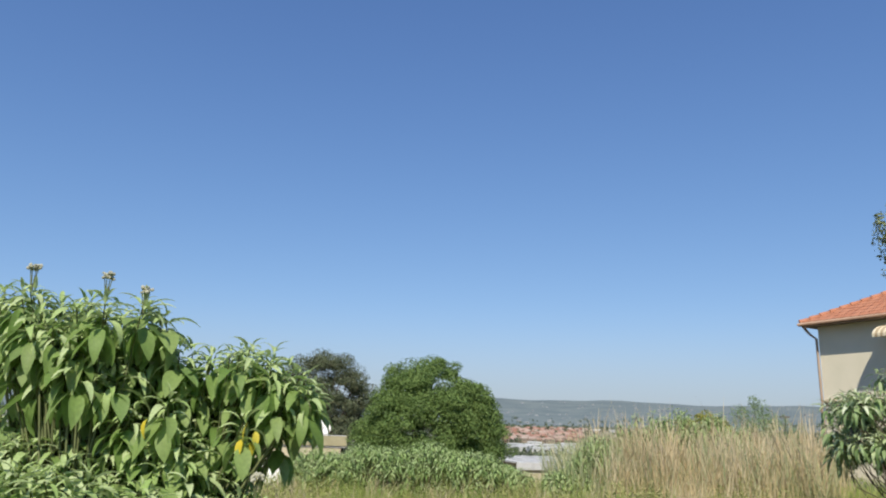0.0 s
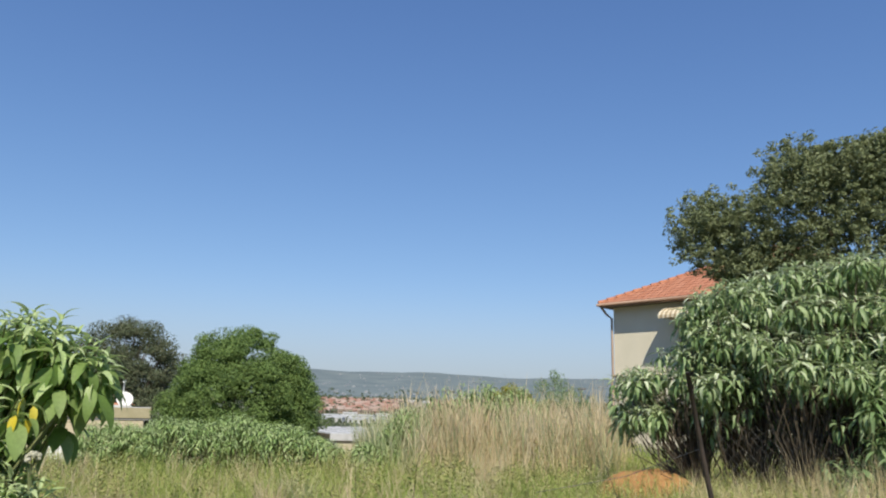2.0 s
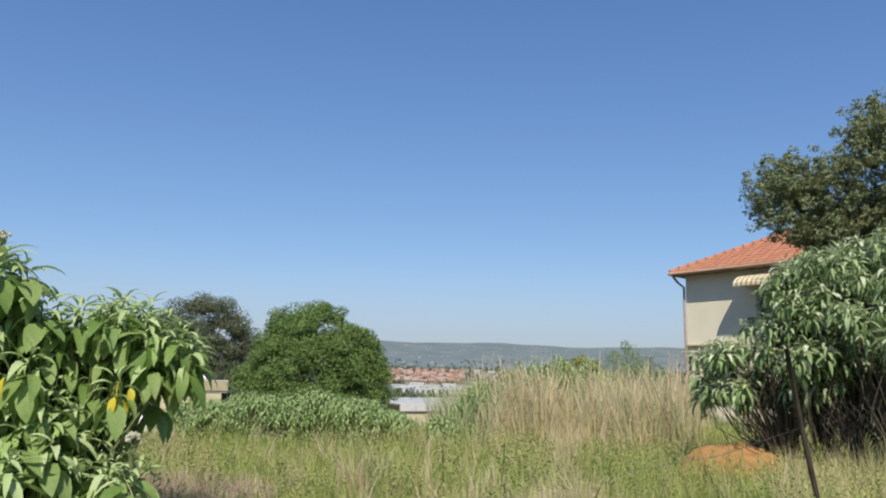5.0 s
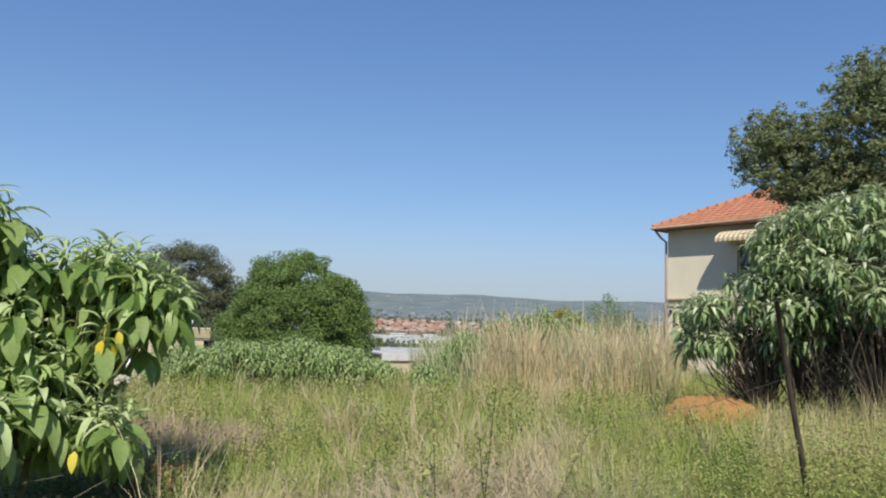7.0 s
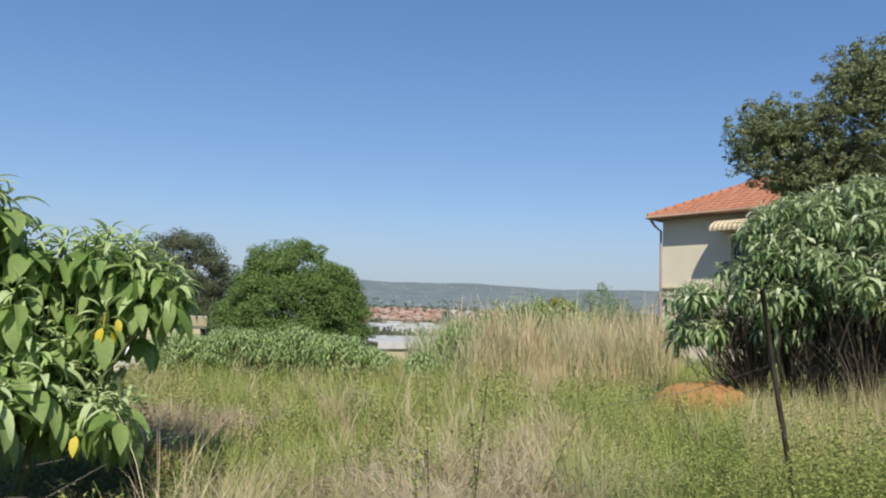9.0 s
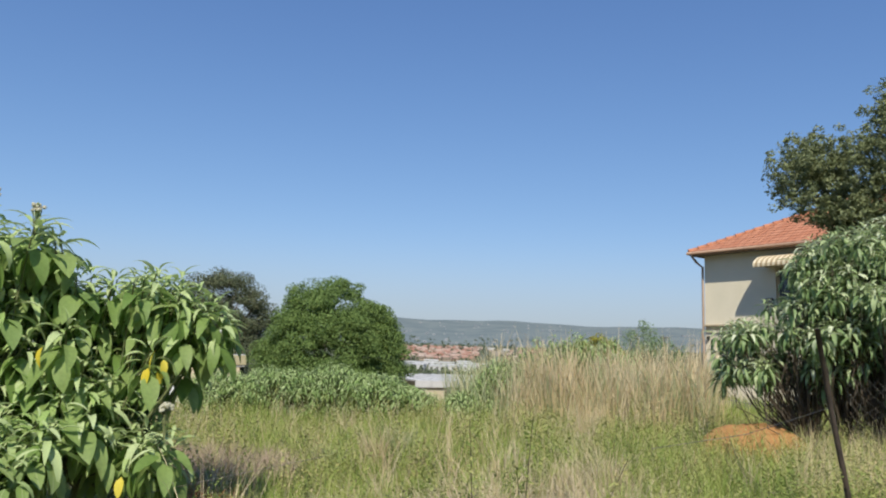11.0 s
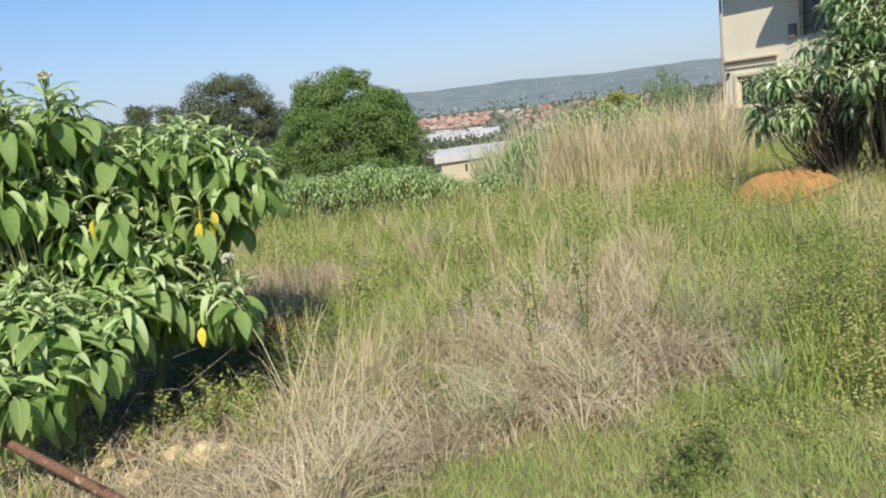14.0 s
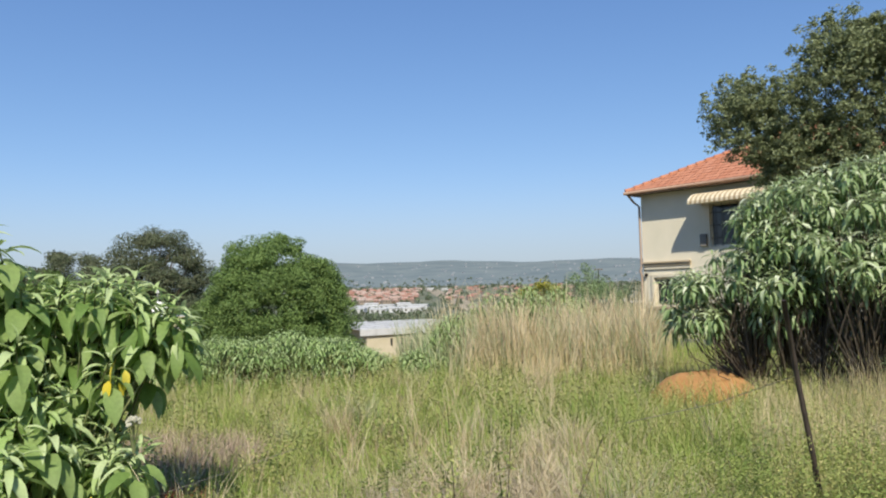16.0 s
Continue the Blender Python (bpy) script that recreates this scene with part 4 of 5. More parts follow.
def trees():
    r = np.random.default_rng(21)
    c = np.concatenate([dome_clumps(r, (0.6, 32.0, 0.6), (3.15, 3.0, 3.68), 270, 0.50, -0.6, 0.028), dome_clumps(r, (0.6, 32.0, 0.6), (2.7, 2.5, 3.2), 190, 0.7, -0.4), dome_clumps(r, (2.2, 31.4, -0.6), (1.7, 1.5, 1.6), 40, 0.5, -0.6)])
    leafy_tree("round_green_tree", (0.45, 32.0), c, 330, 0.10, M_TREE, "dense dome-shaped bright green tree behind the thicket", 0.24, 0.62, 0.3)
    c = np.concatenate([dome_clumps(r, (-6.5, 49.5, 2.7), (3.1, 2.8, 3.6), 150, 0.75, -0.6), dome_clumps(r, (-6.4, 49.5, 2.0), (2.0, 1.8, 2.4), 50, 0.6, -0.6)])
    leafy_tree("dark_tree", (-6.2, 49.5), c, 300, 0.13, M_DARK, "dark brownish-green tree with thin crown and bare limbs", 0.3, 0.6, 0.45)
    c = np.concatenate([dome_clumps(r, (-10.9, 47.5, 1.5), (2.9, 2.6, 3.1), 140, 0.7, -0.6), dome_clumps(r, (-10.9, 47.5, 1.2), (1.9, 1.8, 2.0), 40, 0.6, -0.6)])
    leafy_tree("dark_tree", (-10.8, 47.5), c, 300, 0.13, M_DARK, "lower dark green tree beside the brownish one", 0.28, 0.6, 0.4)
    c = dome_clumps(r, (-3.3, 43.5, -0.4), (2.2, 2.0, 2.1), 60, 0.5, -0.5)
    leafy_tree("dark_shrub", (-3.3, 43.5), c, 300, 0.11, M_DARK, "dark shrub between house and round tree", 0.12, 0.7, 0.3, category="shrub")
    c = dome_clumps(r, (-7.4, 29.6, 0.9), (1.6, 1.4, 1.75), 60, 0.42, -0.5)
    leafy_tree("light_green_tree", (-7.4, 29.6), c, 240, 0.12, M_LIME, "small light green tree in front of dark trees", 0.1, 0.8, 0.3)
    c = dome_clumps(r, (-4.6, 8.6, 0.6), (1.4, 1.1, 0.9), 60, 0.28, -0.6)
    leafy_tree("shaded_shrub", (-4.6, 8.6), c, 240, 0.07, M_LIME, "leafy green shrub behind the broad-leaved bush", 0.05, 0.8, 0.3, category="shrub")
    # the tall feathery tree by the house
    lat = np.array([0.70, -0.71, 0])
    fwd = np.array([0.71, 0.70, 0])
    core = np.array([13.75, 13.85, 5.55])
    c = []
    for a, f, z, rad, n in ((-2.3, 0, 0.3, 1.4, 26), (-2.9, 0, 0.6, 1.05, 13), (-0.4, 0, 1.0, 1.5, 34), (-0.6, 0.2, 1.9, 1.0, 16), (0.9, 0, 1.6, 1.1, 20), (2.0, 0, 0.9, 1.7, 36), (3.6, 0.2, 0.5, 1.6, 30), (1.0, 0, -0.7, 2.0, 40), (-1.2, 0, -0.7, 1.3, 24), (3.4, 0, -1.4, 1.7, 30), (-1.9, 0, -0.8, 1.0, 14), (-0.2, 0.3, -1.6, 1.6, 36), (1.8, 0.5, -2.2, 2.0, 60), (3.2, 0.6, -0.4, 1.8, 40), (5.0, 0, 0.2, 1.6, 24), (1.4, 0, 2.1, 0.6, 8), (2.9, 0, 1.9, 0.7, 9)):
        n = int(n * 15.0)
        d = unit(r.normal(size=(n, 3)))
        k = np.where(r.uniform(0, 1, n) < 0.72, r.uniform(0, 1, n) ** 0.45, 0.6 + np.minimum(np.abs(r.normal(0, 0.3, n)), 0.55))[:, None]
        p = core + lat * a + fwd * f + np.array([0, 0, z]) + d * k * rad * np.array([1, 1, 0.85])
        c.append(np.column_stack([p, r.uniform(0.07, 0.24, n)]))
    c = np.concatenate(c)
    leafy_tree("feathery_tree", (14.3, 13.7), c, 34, 0.10, M_FEATHER, "tall airy grey-green tree over the roof's edge", 0.2, 0.7, 0.45, 0.4, limbs=20)
    # shrubs past the dry grass
    c = dome_clumps(r, (8.0, 20.8, 1.0), (1.0, 0.7, 1.05), 60, 0.2, -0.6)
    leafy_tree("yellow_shrub", (8.0, 20.8), c, 170, 0.07, M_GOLDLEAF, "yellow-leaved shrub behind dry grass", 0.04, 0.8, 0.3, category="shrub")
    c = dome_clumps(r, (10.0, 21.9, 0.7), (1.7, 1.1, 1.5), 80, 0.26, -0.5)
    c = np.concatenate([c, [(9.6, 21.8, 2.1, 0.3), (10.3, 21.9, 2.3, 0.26), (10.05, 21.8, 2.5, 0.18), (10.9, 22, 1.95, 0.25)]])
    leafy_tree("feathery_shrub", (10.0, 21.9), c, 200, 0.07, M_GREY_J, "feathery grey-green shrub with loose pointed tips", 0.06, 1.1, 0.3, 0.3, category="shrub")
    c = dome_clumps(r, (12.3, 23.6, 0.3), (1.7, 1.1, 1.2), 60, 0.3, -0.5)
    leafy_tree("garden_shrub", (12.3, 23.6), c, 200, 0.08, M_DARK, "dark green shrub beside the house corner", 0.06, 0.8, 0.3, category="shrub")


trees()


# ---- bushes ----
def bushes():
    r = np.random.default_rng(31)
    lobes = ((-2.05, 5.25, 2.05, 0.56, 0.22, 42), (-2.3, 5.3, 1.78, 0.55, 0.28, 42), (-1.84, 5.4, 1.72, 0.48, 0.26, 36), (-1.13, 5.6, 1.8, 0.48, 0.2, 26),
             (-0.71, 5.66, 1.63, 0.22, 0.16, 9), (-0.98, 5.6, 1.45, 0.26, 0.2, 12), (-1.51, 5.4, 1.42, 0.4, 0.22, 22), (-2.25, 5.5, 1.3, 0.55, 0.22, 26),
             (-1.56, 5.05, 0.96, 0.45, 0.18, 20), (-2.0, 4.85, 0.97, 0.4, 0.16, 16), (-1.1, 5.35, 0.76, 0.28, 0.13, 9),
             (-1.72, 4.75, 0.74, 0.42, 0.17, 14), (-2.1, 4.6, 0.75, 0.36, 0.18, 12), (-2.0, 4.5, 0.6, 0.3, 0.15, 9),
             (-2.6, 5.3, 2.12, 0.5, 0.22, 26), (-1.7, 5.5, 1.15, 0.6, 0.2, 26), (-0.95, 5.3, 0.82, 0.2, 0.12, 7), (-2.2, 5.25, 1.1, 0.6, 0.22, 26), (-1.25, 5.5, 1.15, 0.35, 0.22, 16))
    tips = np.concatenate([blob_tips(r, (x, y, z), (w, 0.42, hh), 0, n) for x, y, z, w, hh, n in lobes] + [
        blob_tips(r, (-3.8, 5.9, 1.25), (0.9, 0.8, 0.85), 0, 45),
        np.array([(-2.55, 5.1, 2.28), (-2.05, 5.2, 2.25), (-1.78, 5.25, 2.16), (-2.95, 5.2, 2.3), (-0.99, 5.35, 1.95), (-0.55, 5.6, 1.66), (-0.78, 5.45, 1.72), (-0.78, 5.0, 0.86), (-0.95, 5.1, 0.8), (-1.5, 5.3, 1.9), (-0.72, 5.5, 1.82), (-0.62, 5.45, 1.76), (-0.85, 5.5, 1.84)])])
    near = broad_bush("broad_leaved_bush", [(-2.3, 5.7), (-1.5, 5.5), (-3.6, 5.9), (-2.0, 5.25)], tips, 0.25, 300, (M_LEAF, M_YOUNG, M_LEAF_J, M_YOUNG_J), "large-leaved green weed bush with drooping leaves and faded flowers", seed=41)
    for tip in ((-2.55, 5.1, 2.28), (-2.05, 5.2, 2.25), (-1.78, 5.25, 2.16), (-2.95, 5.2, 2.3), (-0.78, 5.0, 0.86)):
        flower_head(near, tip, r)
    yellow = [tri_data("yellow_leaf", s[0], s[1], [M_YELLOW], None, True) for s in BROAD[:2]]
    for k, (x, y, z, az) in enumerate(((-0.92, 5.2, 1.42, 200), (-0.86, 5.18, 1.36, 300), (-0.95, 5.16, 1.30, 250), (-1.55, 4.95, 1.42, 230), (-1.02, 5.0, 0.62, 260), (-0.9, 5.2, 1.28, 330))):
        ob = new("yellow_leaf", yellow[k % 2])
        ob.parent = near
        ob.matrix_basis = Matrix.Translation(-near.location) @ Matrix.Translation((x, y, z)) @ pose(0, 0, 0, 0, 65, az) @ Matrix.Scale(0.14, 4)
    turn = math.atan2(-0.68, 0.73)
    # shelves of drooping whorls, one over another
    shelves = ((7.84, 7.07, 3.22, 0.80, 0.21), (7.21, 7.68, 3.12, 0.74, 0.25), (8.54, 6.80, 3.04, 0.69, 0.28), (6.70, 8.12, 2.93, 0.58, 0.26),
               (7.05, 7.37, 2.72, 0.89, 0.24), (7.79, 6.79, 2.75, 0.78, 0.24), (6.52, 8.09, 2.48, 0.60, 0.22), (6.23, 8.55, 2.2, 0.64, 0.26),
               (6.74, 7.44, 2.22, 0.87, 0.24), (7.53, 6.85, 2.26, 0.88, 0.26), (8.19, 6.56, 2.38, 0.54, 0.28), (5.72, 8.93, 1.80, 0.48, 0.32),
               (6.31, 7.93, 1.81, 0.76, 0.26), (6.91, 7.05, 1.92, 0.79, 0.26), (7.45, 6.68, 1.87, 0.46, 0.28), (5.86, 8.92, 1.4, 0.5, 0.22),
               (8.78, 6.08, 2.86, 0.74, 0.37), (8.9, 6.0, 1.5, 0.5, 0.3))
    tips = np.concatenate([blob_tips(r, (x, y, z), (w, 0.62, hh * 0.68), turn, int(56 * w + 11), 0.4) for x, y, z, w, hh in shelves]
                          + [blob_tips(r, (7.85, 8.3, 2.1), (1.45, 0.5, 0.8), turn, 110, 0.6), blob_tips(r, (7.3, 8.1, 1.4), (1.6, 0.5, 0.5), turn, 120, 0.6),
                             blob_tips(r, (6.38, 8.4, 2.68), (0.45, 0.4, 0.34), turn, 30), blob_tips(r, (5.75, 8.95, 1.5), (0.45, 0.4, 0.4), turn, 18), blob_tips(r, (6.5, 8.0, 1.4), (0.6, 0.4, 0.25), turn, 24)])
    broad_bush("grey_leaved_bush", [(7.4, 7.5), (6.3, 8.4), (8.6, 6.3), (7.0, 7.6), (8.0, 6.9), (6.7, 7.9), (7.7, 7.0), (6.9, 7.3), (7.3, 7.1), (8.3, 6.5), (6.5, 8.2), (7.8, 7.3)], tips, 0.215, 300, (M_GREY, M_SILVER_GLINT, M_GREY_J, M_SILVER_GLINT_J), "wide grey-green weed bush with layered drooping leaves", seed=42, shapes_old=ARCHED, hang=-48, fork_at=0.1, wood=M_BARK, thin=0.008)
    tips = np.concatenate([blob_tips(r, c, q, turn, n) for c, q, n in (((7.25, 6.33, 1.45), (0.68, 0.45, 0.25), 30), ((7.37, 6.18, 1.12), (0.58, 0.45, 0.26), 28), ((6.9, 6.5, 0.8), (0.42, 0.4, 0.25), 20), ((8.0, 5.6, 1.2), (0.7, 0.5, 0.3), 24))])
    broad_bush("low_weed_bush", [(7.3, 6.2), (6.9, 6.5), (7.9, 5.7)], tips, 0.2, 0, (M_GREY, M_GREY, M_GREY_J, M_GREY_J), "low grey-green weed bush beside the larger one", seed=43, shapes_old=ARCHED, hang=-48)
    spots = [(-1.6, 14.3, 0.9, 0.5), (-0.6, 14.0, 0.95, 0.58), (0.35, 14.2, 1.0, 0.66), (1.2, 14.0, 0.9, 0.52), (1.9, 14.3, 0.6, 0.26)]
    for k, (x, y, w, hh) in enumerate(spots):
        tips = blob_tips(r, (x, y, 0.48 + hh * 0.25), (w * 0.85, 0.8, hh * 0.82), 0, 250)
        broad_bush("thicket_bush", [(x, y), (x + 0.3, y + 0.2)], tips, 0.125, 0, (M_GREY, M_YOUNG, M_THICK_J, M_YOUNG_J), "low pale green weed bush in a thicket", "thicket bushes", 50 + k, shapes_old=ARCHED, hang=-38)
    for k, (x, y, w, hh) in enumerate(((2.95, 13.7, 0.6, 0.3), (3.6, 13.7, 0.8, 0.95), (4.4, 13.8, 0.95, 1.35), (5.2, 13.9, 0.95, 1.45), (6.0, 14.5, 0.9, 1.4), (7.0, 15.6, 0.9, 1.2))):
        tips = blob_tips(r, (x, y, 0.42 + hh * 0.25), (w * 0.8, 0.5, hh * 0.82), 0, 230)
        broad_bush("thicket_bush", [(x, y), (x + 0.3, y + 0.2)], tips, 0.14, 0, (M_GREY, M_YOUNG, M_THICK_J, M_YOUNG_J), "green weed bush behind tall dry grass", "bushes behind the dry grass", 70 + k, shapes_old=ARCHED)


bushes()


# ---- grass and weeds ----
def wedge(n, r0, r1, b0=-37, b1=57, power=1.0):
    """Feet spread over a fan of ground, closer together near its point."""
    b = np.radians(rng.uniform(b0, b1, n))
    d = r0 + (r1 - r0) * rng.uniform(0, 1, n) ** power
    x, y = d * np.sin(b), d * np.cos(b)
    return x, y


def patch(x, y, s=1.0, k=0.0):
    return 0.5 + 0.5 * np.sin(x * 1.9 * s + 1.3 * np.sin(y * 1.1 * s + k) + k) * np.cos(y * 1.5 * s + 0.8 * np.sin(x * 1.4 * s) + 2 * k)


def feet(x, y):
    return np.stack([x, y, ground_z(x, y) - 0.01], 1)


def lawn_edge(x):
    return 3.55 + 0.30 * x + 0.12 * np.sin(3.1 * x) + 0.07 * np.sin(7.7 * x)


def bare(x, y):
    """The worn, shaded soil under the near bush."""
    return (x < -0.55 + 0.25 * np.sin(4 * y)) & (x > -4.5) & (y > 4.15 + 0.1 * np.sin(6 * x) - 0.3 * (x < -1.3)) & (y < 6.4)


def grass():
    x, y = wedge(120000, 1.5, 5.6)
    keep = (y < lawn_edge(x) + rng.normal(0, 0.1, len(x))) & ((x > -0.7 + rng.normal(0, 0.15, len(x))) | (rng.uniform(0, 1, len(x)) < 0.25)) & (rng.uniform(0, 1, len(x)) < 0.55 + 0.45 * patch(x, y, 2.2))
    x, y = x[keep], y[keep]
    n = len(x)
    tagged(blades("lawn_grass", feet(x, y), rng.uniform(0.07, 0.2, n) * (0.7 + 0.6 * patch(x, y, 1.3, 1)), rng.uniform(0.002, 0.0046, n), rng.uniform(0.3, 1.3, n), rng.uniform(0.1, 0.5, n), M_LAWN, segs=2), "short bright green grass along the near edge", "grass", kind="stuff")
    # matted straw
    x, y = wedge(120000, 2.8, 8.0)
    past = y - lawn_edge(x)
    inside = (past > rng.normal(0.02, 0.12, len(x))) & (past < 2.3 + 0.9 * patch(x, y, 0.8) + rng.normal(0, 0.3, len(x))) & (x > -1.9) & (x < 3.0 + 0.7 * patch(x, y, 1.5, 2))
    keep = inside & (rng.uniform(0, 1, len(x)) < 0.12 + 0.88 * patch(x, y, 2.9, 3)) & ~(bare(x, y) & (rng.uniform(0, 1, len(x)) < 0.86))
    x, y = x[keep], y[keep]
    n = len(x)
    cx, cy = np.round(x / 0.38 + 0.3 * np.sin(5 * y)) * 0.38, np.round(y / 0.38 + 0.3 * np.sin(4 * x)) * 0.38
    az = np.arctan2(y - cy, x - cx) + rng.normal(0, 0.9, n)
    low = np.where(x < -0.5, 0.45, 0.78 + 0.16 * smoothstep(0.4, 1.6, x))
    tagged(blades("matted_dry_grass", feet(x, y), rng.uniform(0.2, 0.66, n) * low * (0.6 + 0.7 * patch(x, y, 4.0, 1)), rng.uniform(0.004, 0.009, n), rng.uniform(0.35, 1.8, n), rng.uniform(0.25, 0.88, n), M_MAT, az), "matted straw-coloured dry grass", "grass", kind="stuff")
    # the field
    x, y = wedge(150000, 4.2, 17.5)
    past = y - lawn_edge(x)
    keep = ~bare(x, y) & (past > 0.5) & (rng.uniform(0, 1, len(x)) < 0.5 + 0.5 * patch(x, y, 0.9, 4)) & ~((past < 2.0) & (x > -1.6) & (x < 2.8) & (rng.uniform(0, 1, len(x)) < 0.5))
    x, y = x[keep], y[keep]
    n = len(x)
    tagged(blades("field_grass", feet(x, y), rng.uniform(0.15, 0.48, n) * (0.45 + 0.45 * patch(x, y, 0.7, 5) + 0.5 * patch(x, y, 3.6, 2)), rng.uniform(0.006, 0.011, n), rng.uniform(0.15, 0.9, n), rng.uniform(0, 0.3, n), M_FIELD, segs=2), "yellow-green field grass with weeds", "grass", kind="stuff")
    x, y = wedge(26000, 4.5, 17.0)
    keep = ~bare(x, y) & (y - lawn_edge(x) > 0.8) & (rng.uniform(0, 1, len(x)) < patch(x, y, 0.6, 6) ** 2)
    x, y = x[keep], y[keep]
    n = len(x)
    tagged(blades("dry_stalks", feet(x, y), rng.uniform(0.3, 0.62, n), rng.uniform(0.004, 0.009, n), rng.uniform(0.05, 0.6, n), rng.uniform(0, 0.15, n), M_STRAW), "loose dry stalks standing in the field", "grass", kind="stuff")
    # tall dry grass before the house
    n = 15000
    gx, gy = rng.uniform(3.0, 9.2, n), rng.uniform(11.3, 16.0, n)
    gy = gy - (gx - 5.5) * 0.35
    keep = rng.uniform(0, 1, n) < (0.12 + 0.88 * patch(gx, gy, 2.6, 7)) * smoothstep(2.9, 4.2, gx) * np.where((gx < 5.6) & (gy > 12.9), 0.28, 1.0) * smoothstep(31.5, 28.5, np.degrees(np.arctan2(gx, gy)))
    gx, gy = gx[keep], gy[keep]
    n = len(gx)
    tall = np.where((gx < 5.9) & (gy < 13.2), 0.82, 1.05) * rng.uniform(0.45, 1.1, n) * (0.5 + 0.35 * patch(gx, gy, 1.6, 8) + 0.5 * patch(gx, gy, 4.1, 3))
    tagged(blades("tall_dry_grass", feet(gx, gy), tall, rng.uniform(0.006, 0.013, n), rng.uniform(0.05, 0.5, n), rng.uniform(0, 0.12, n), M_GOLD, segs=4), "tall golden dry grass with seed heads", "grass", kind="stuff")
    n2 = 6000
    sx, sy = rng.uniform(3.4, 8.6, n2), rng.uniform(11.8, 14.2, n2)
    sy = sy - (sx - 5.5) * 0.3
    ok = np.degrees(np.arctan2(sx, sy)) < 29.5
    sx, sy = sx[ok], sy[ok]
    n2 = len(sx)
    tagged(blades("pale_tall_stalks", feet(sx, sy), rng.uniform(0.7, 1.75, n2) * (0.55 + 0.6 * patch(sx, sy, 2.6, 4)), rng.uniform(0.010, 0.022, n2), rng.uniform(0.05, 0.45, n2), rng.uniform(0, 0.15, n2), M_STRAW, segs=4), "pale tall stalks standing in the dry grass", "grass", kind="stuff")
    n3 = 12000
    ux, uy = rng.uniform(2.9, 9.0, n3), rng.uniform(11.6, 15.6, n3)
    uy = uy - (ux - 5.5) * 0.35
    ok = (np.degrees(np.arctan2(ux, uy)) < 30) & (rng.uniform(0, 1, n3) < patch(ux, uy, 2.1, 5))
    ux, uy = ux[ok], uy[ok]
    n3 = len(ux)
    tagged(blades("tall_green_grass", feet(ux, uy), rng.uniform(0.6, 1.35, n3), rng.uniform(0.01, 0.02, n3), rng.uniform(0.05, 0.5, n3), rng.uniform(0, 0.2, n3), M_BLUE, segs=4), "tall grey-green grass among the dry stalks", "grass", kind="stuff")
    # seed heads
    m = rng.uniform(0, 1, n) < 0.10
    p = feet(gx[m], gy[m])
    p[:, 2] += tall[m] * 0.97
    p = np.repeat(p, 9, axis=0) + rng.normal(0, 1, (len(p) * 9, 3)) * np.array([0.012, 0.012, 0.06])
    v, t = leaflets(p, rng.normal(size=(len(p), 3)), rng.uniform(0.02, 0.045, len(p)), 0.3)
    tagged(tri_mesh("seed_heads", v, t, M_GOLD), "pale feathery seed heads over the dry grass", "grass", kind="stuff")
    # dry grass at the foot of the grey bush
    x, y = wedge(8500, 7.0, 10.2, 36, 57)
    keep = np.hypot(x - 5.6, y - 8.65) > 0.55
    x, y = x[keep], y[keep]
    n = len(x)
    tagged(blades("dry_grass_fringe", feet(x, y), rng.uniform(0.3, 0.9, n) * (0.5 + 0.7 * patch(x, y, 1.5, 9)), rng.uniform(0.004, 0.008, n), rng.uniform(0.05, 0.4, n), rng.uniform(0, 0.15, n), M_GOLD), "dry grass along the foot of a bush", "grass", kind="stuff")
    # the plot goes on behind
    x, y = wedge(24000, 0.3, 9.0, 57, 323)
    nx, ny = wedge(1500, 0.05, 1.6, 0, 360)
    x, y = np.concatenate([x, nx]), np.concatenate([y, ny])
    n = len(x)
    tagged(blades("rough_grass", feet(x, y), rng.uniform(0.08, 0.22, n), rng.uniform(0.014, 0.024, n), rng.uniform(0.4, 1.3, n), rng.uniform(0, 0.3, n), M_LAWN, segs=2), "short rough grass on the rest of the plot", "grass", kind="stuff")
    # grass beyond, down the slope
    x, y = wedge(20000, 17, 34)
    n = len(x)
    tagged(blades("slope_grass", feet(x, y), rng.uniform(0.25, 0.55, n), rng.uniform(0.012, 0.02, n), rng.uniform(0.1, 0.5, n), rng.uniform(0, 0.3, n), M_FIELD, segs=2), "rough grass on the falling slope", "grass", kind="stuff")


def tussock(x, y, n, h, material, name, label, wide=0.12, reach=(0.3, 0.9)):
    a = rng.uniform(0, 2 * np.pi, n)
    d = rng.uniform(0, 1, n) ** 0.5 * wide
    p = feet(x + d * np.cos(a), y + d * np.sin(a))
    lean = rng.uniform(0, 2 * np.pi)
    away = np.arctan2(np.sin(a) + 0.7 * np.sin(lean), np.cos(a) + 0.7 * np.cos(lean)) + rng.normal(0, 0.5, n)
    ob = blades(name, p, rng.uniform(0.3, 1.0, n) * h, rng.uniform(0.004, 0.007, n), rng.uniform(*reach, n), rng.uniform(0.05, 0.45, n), material, away, 4)
    return tagged(ob, label, "grass tuft", "grass tufts")


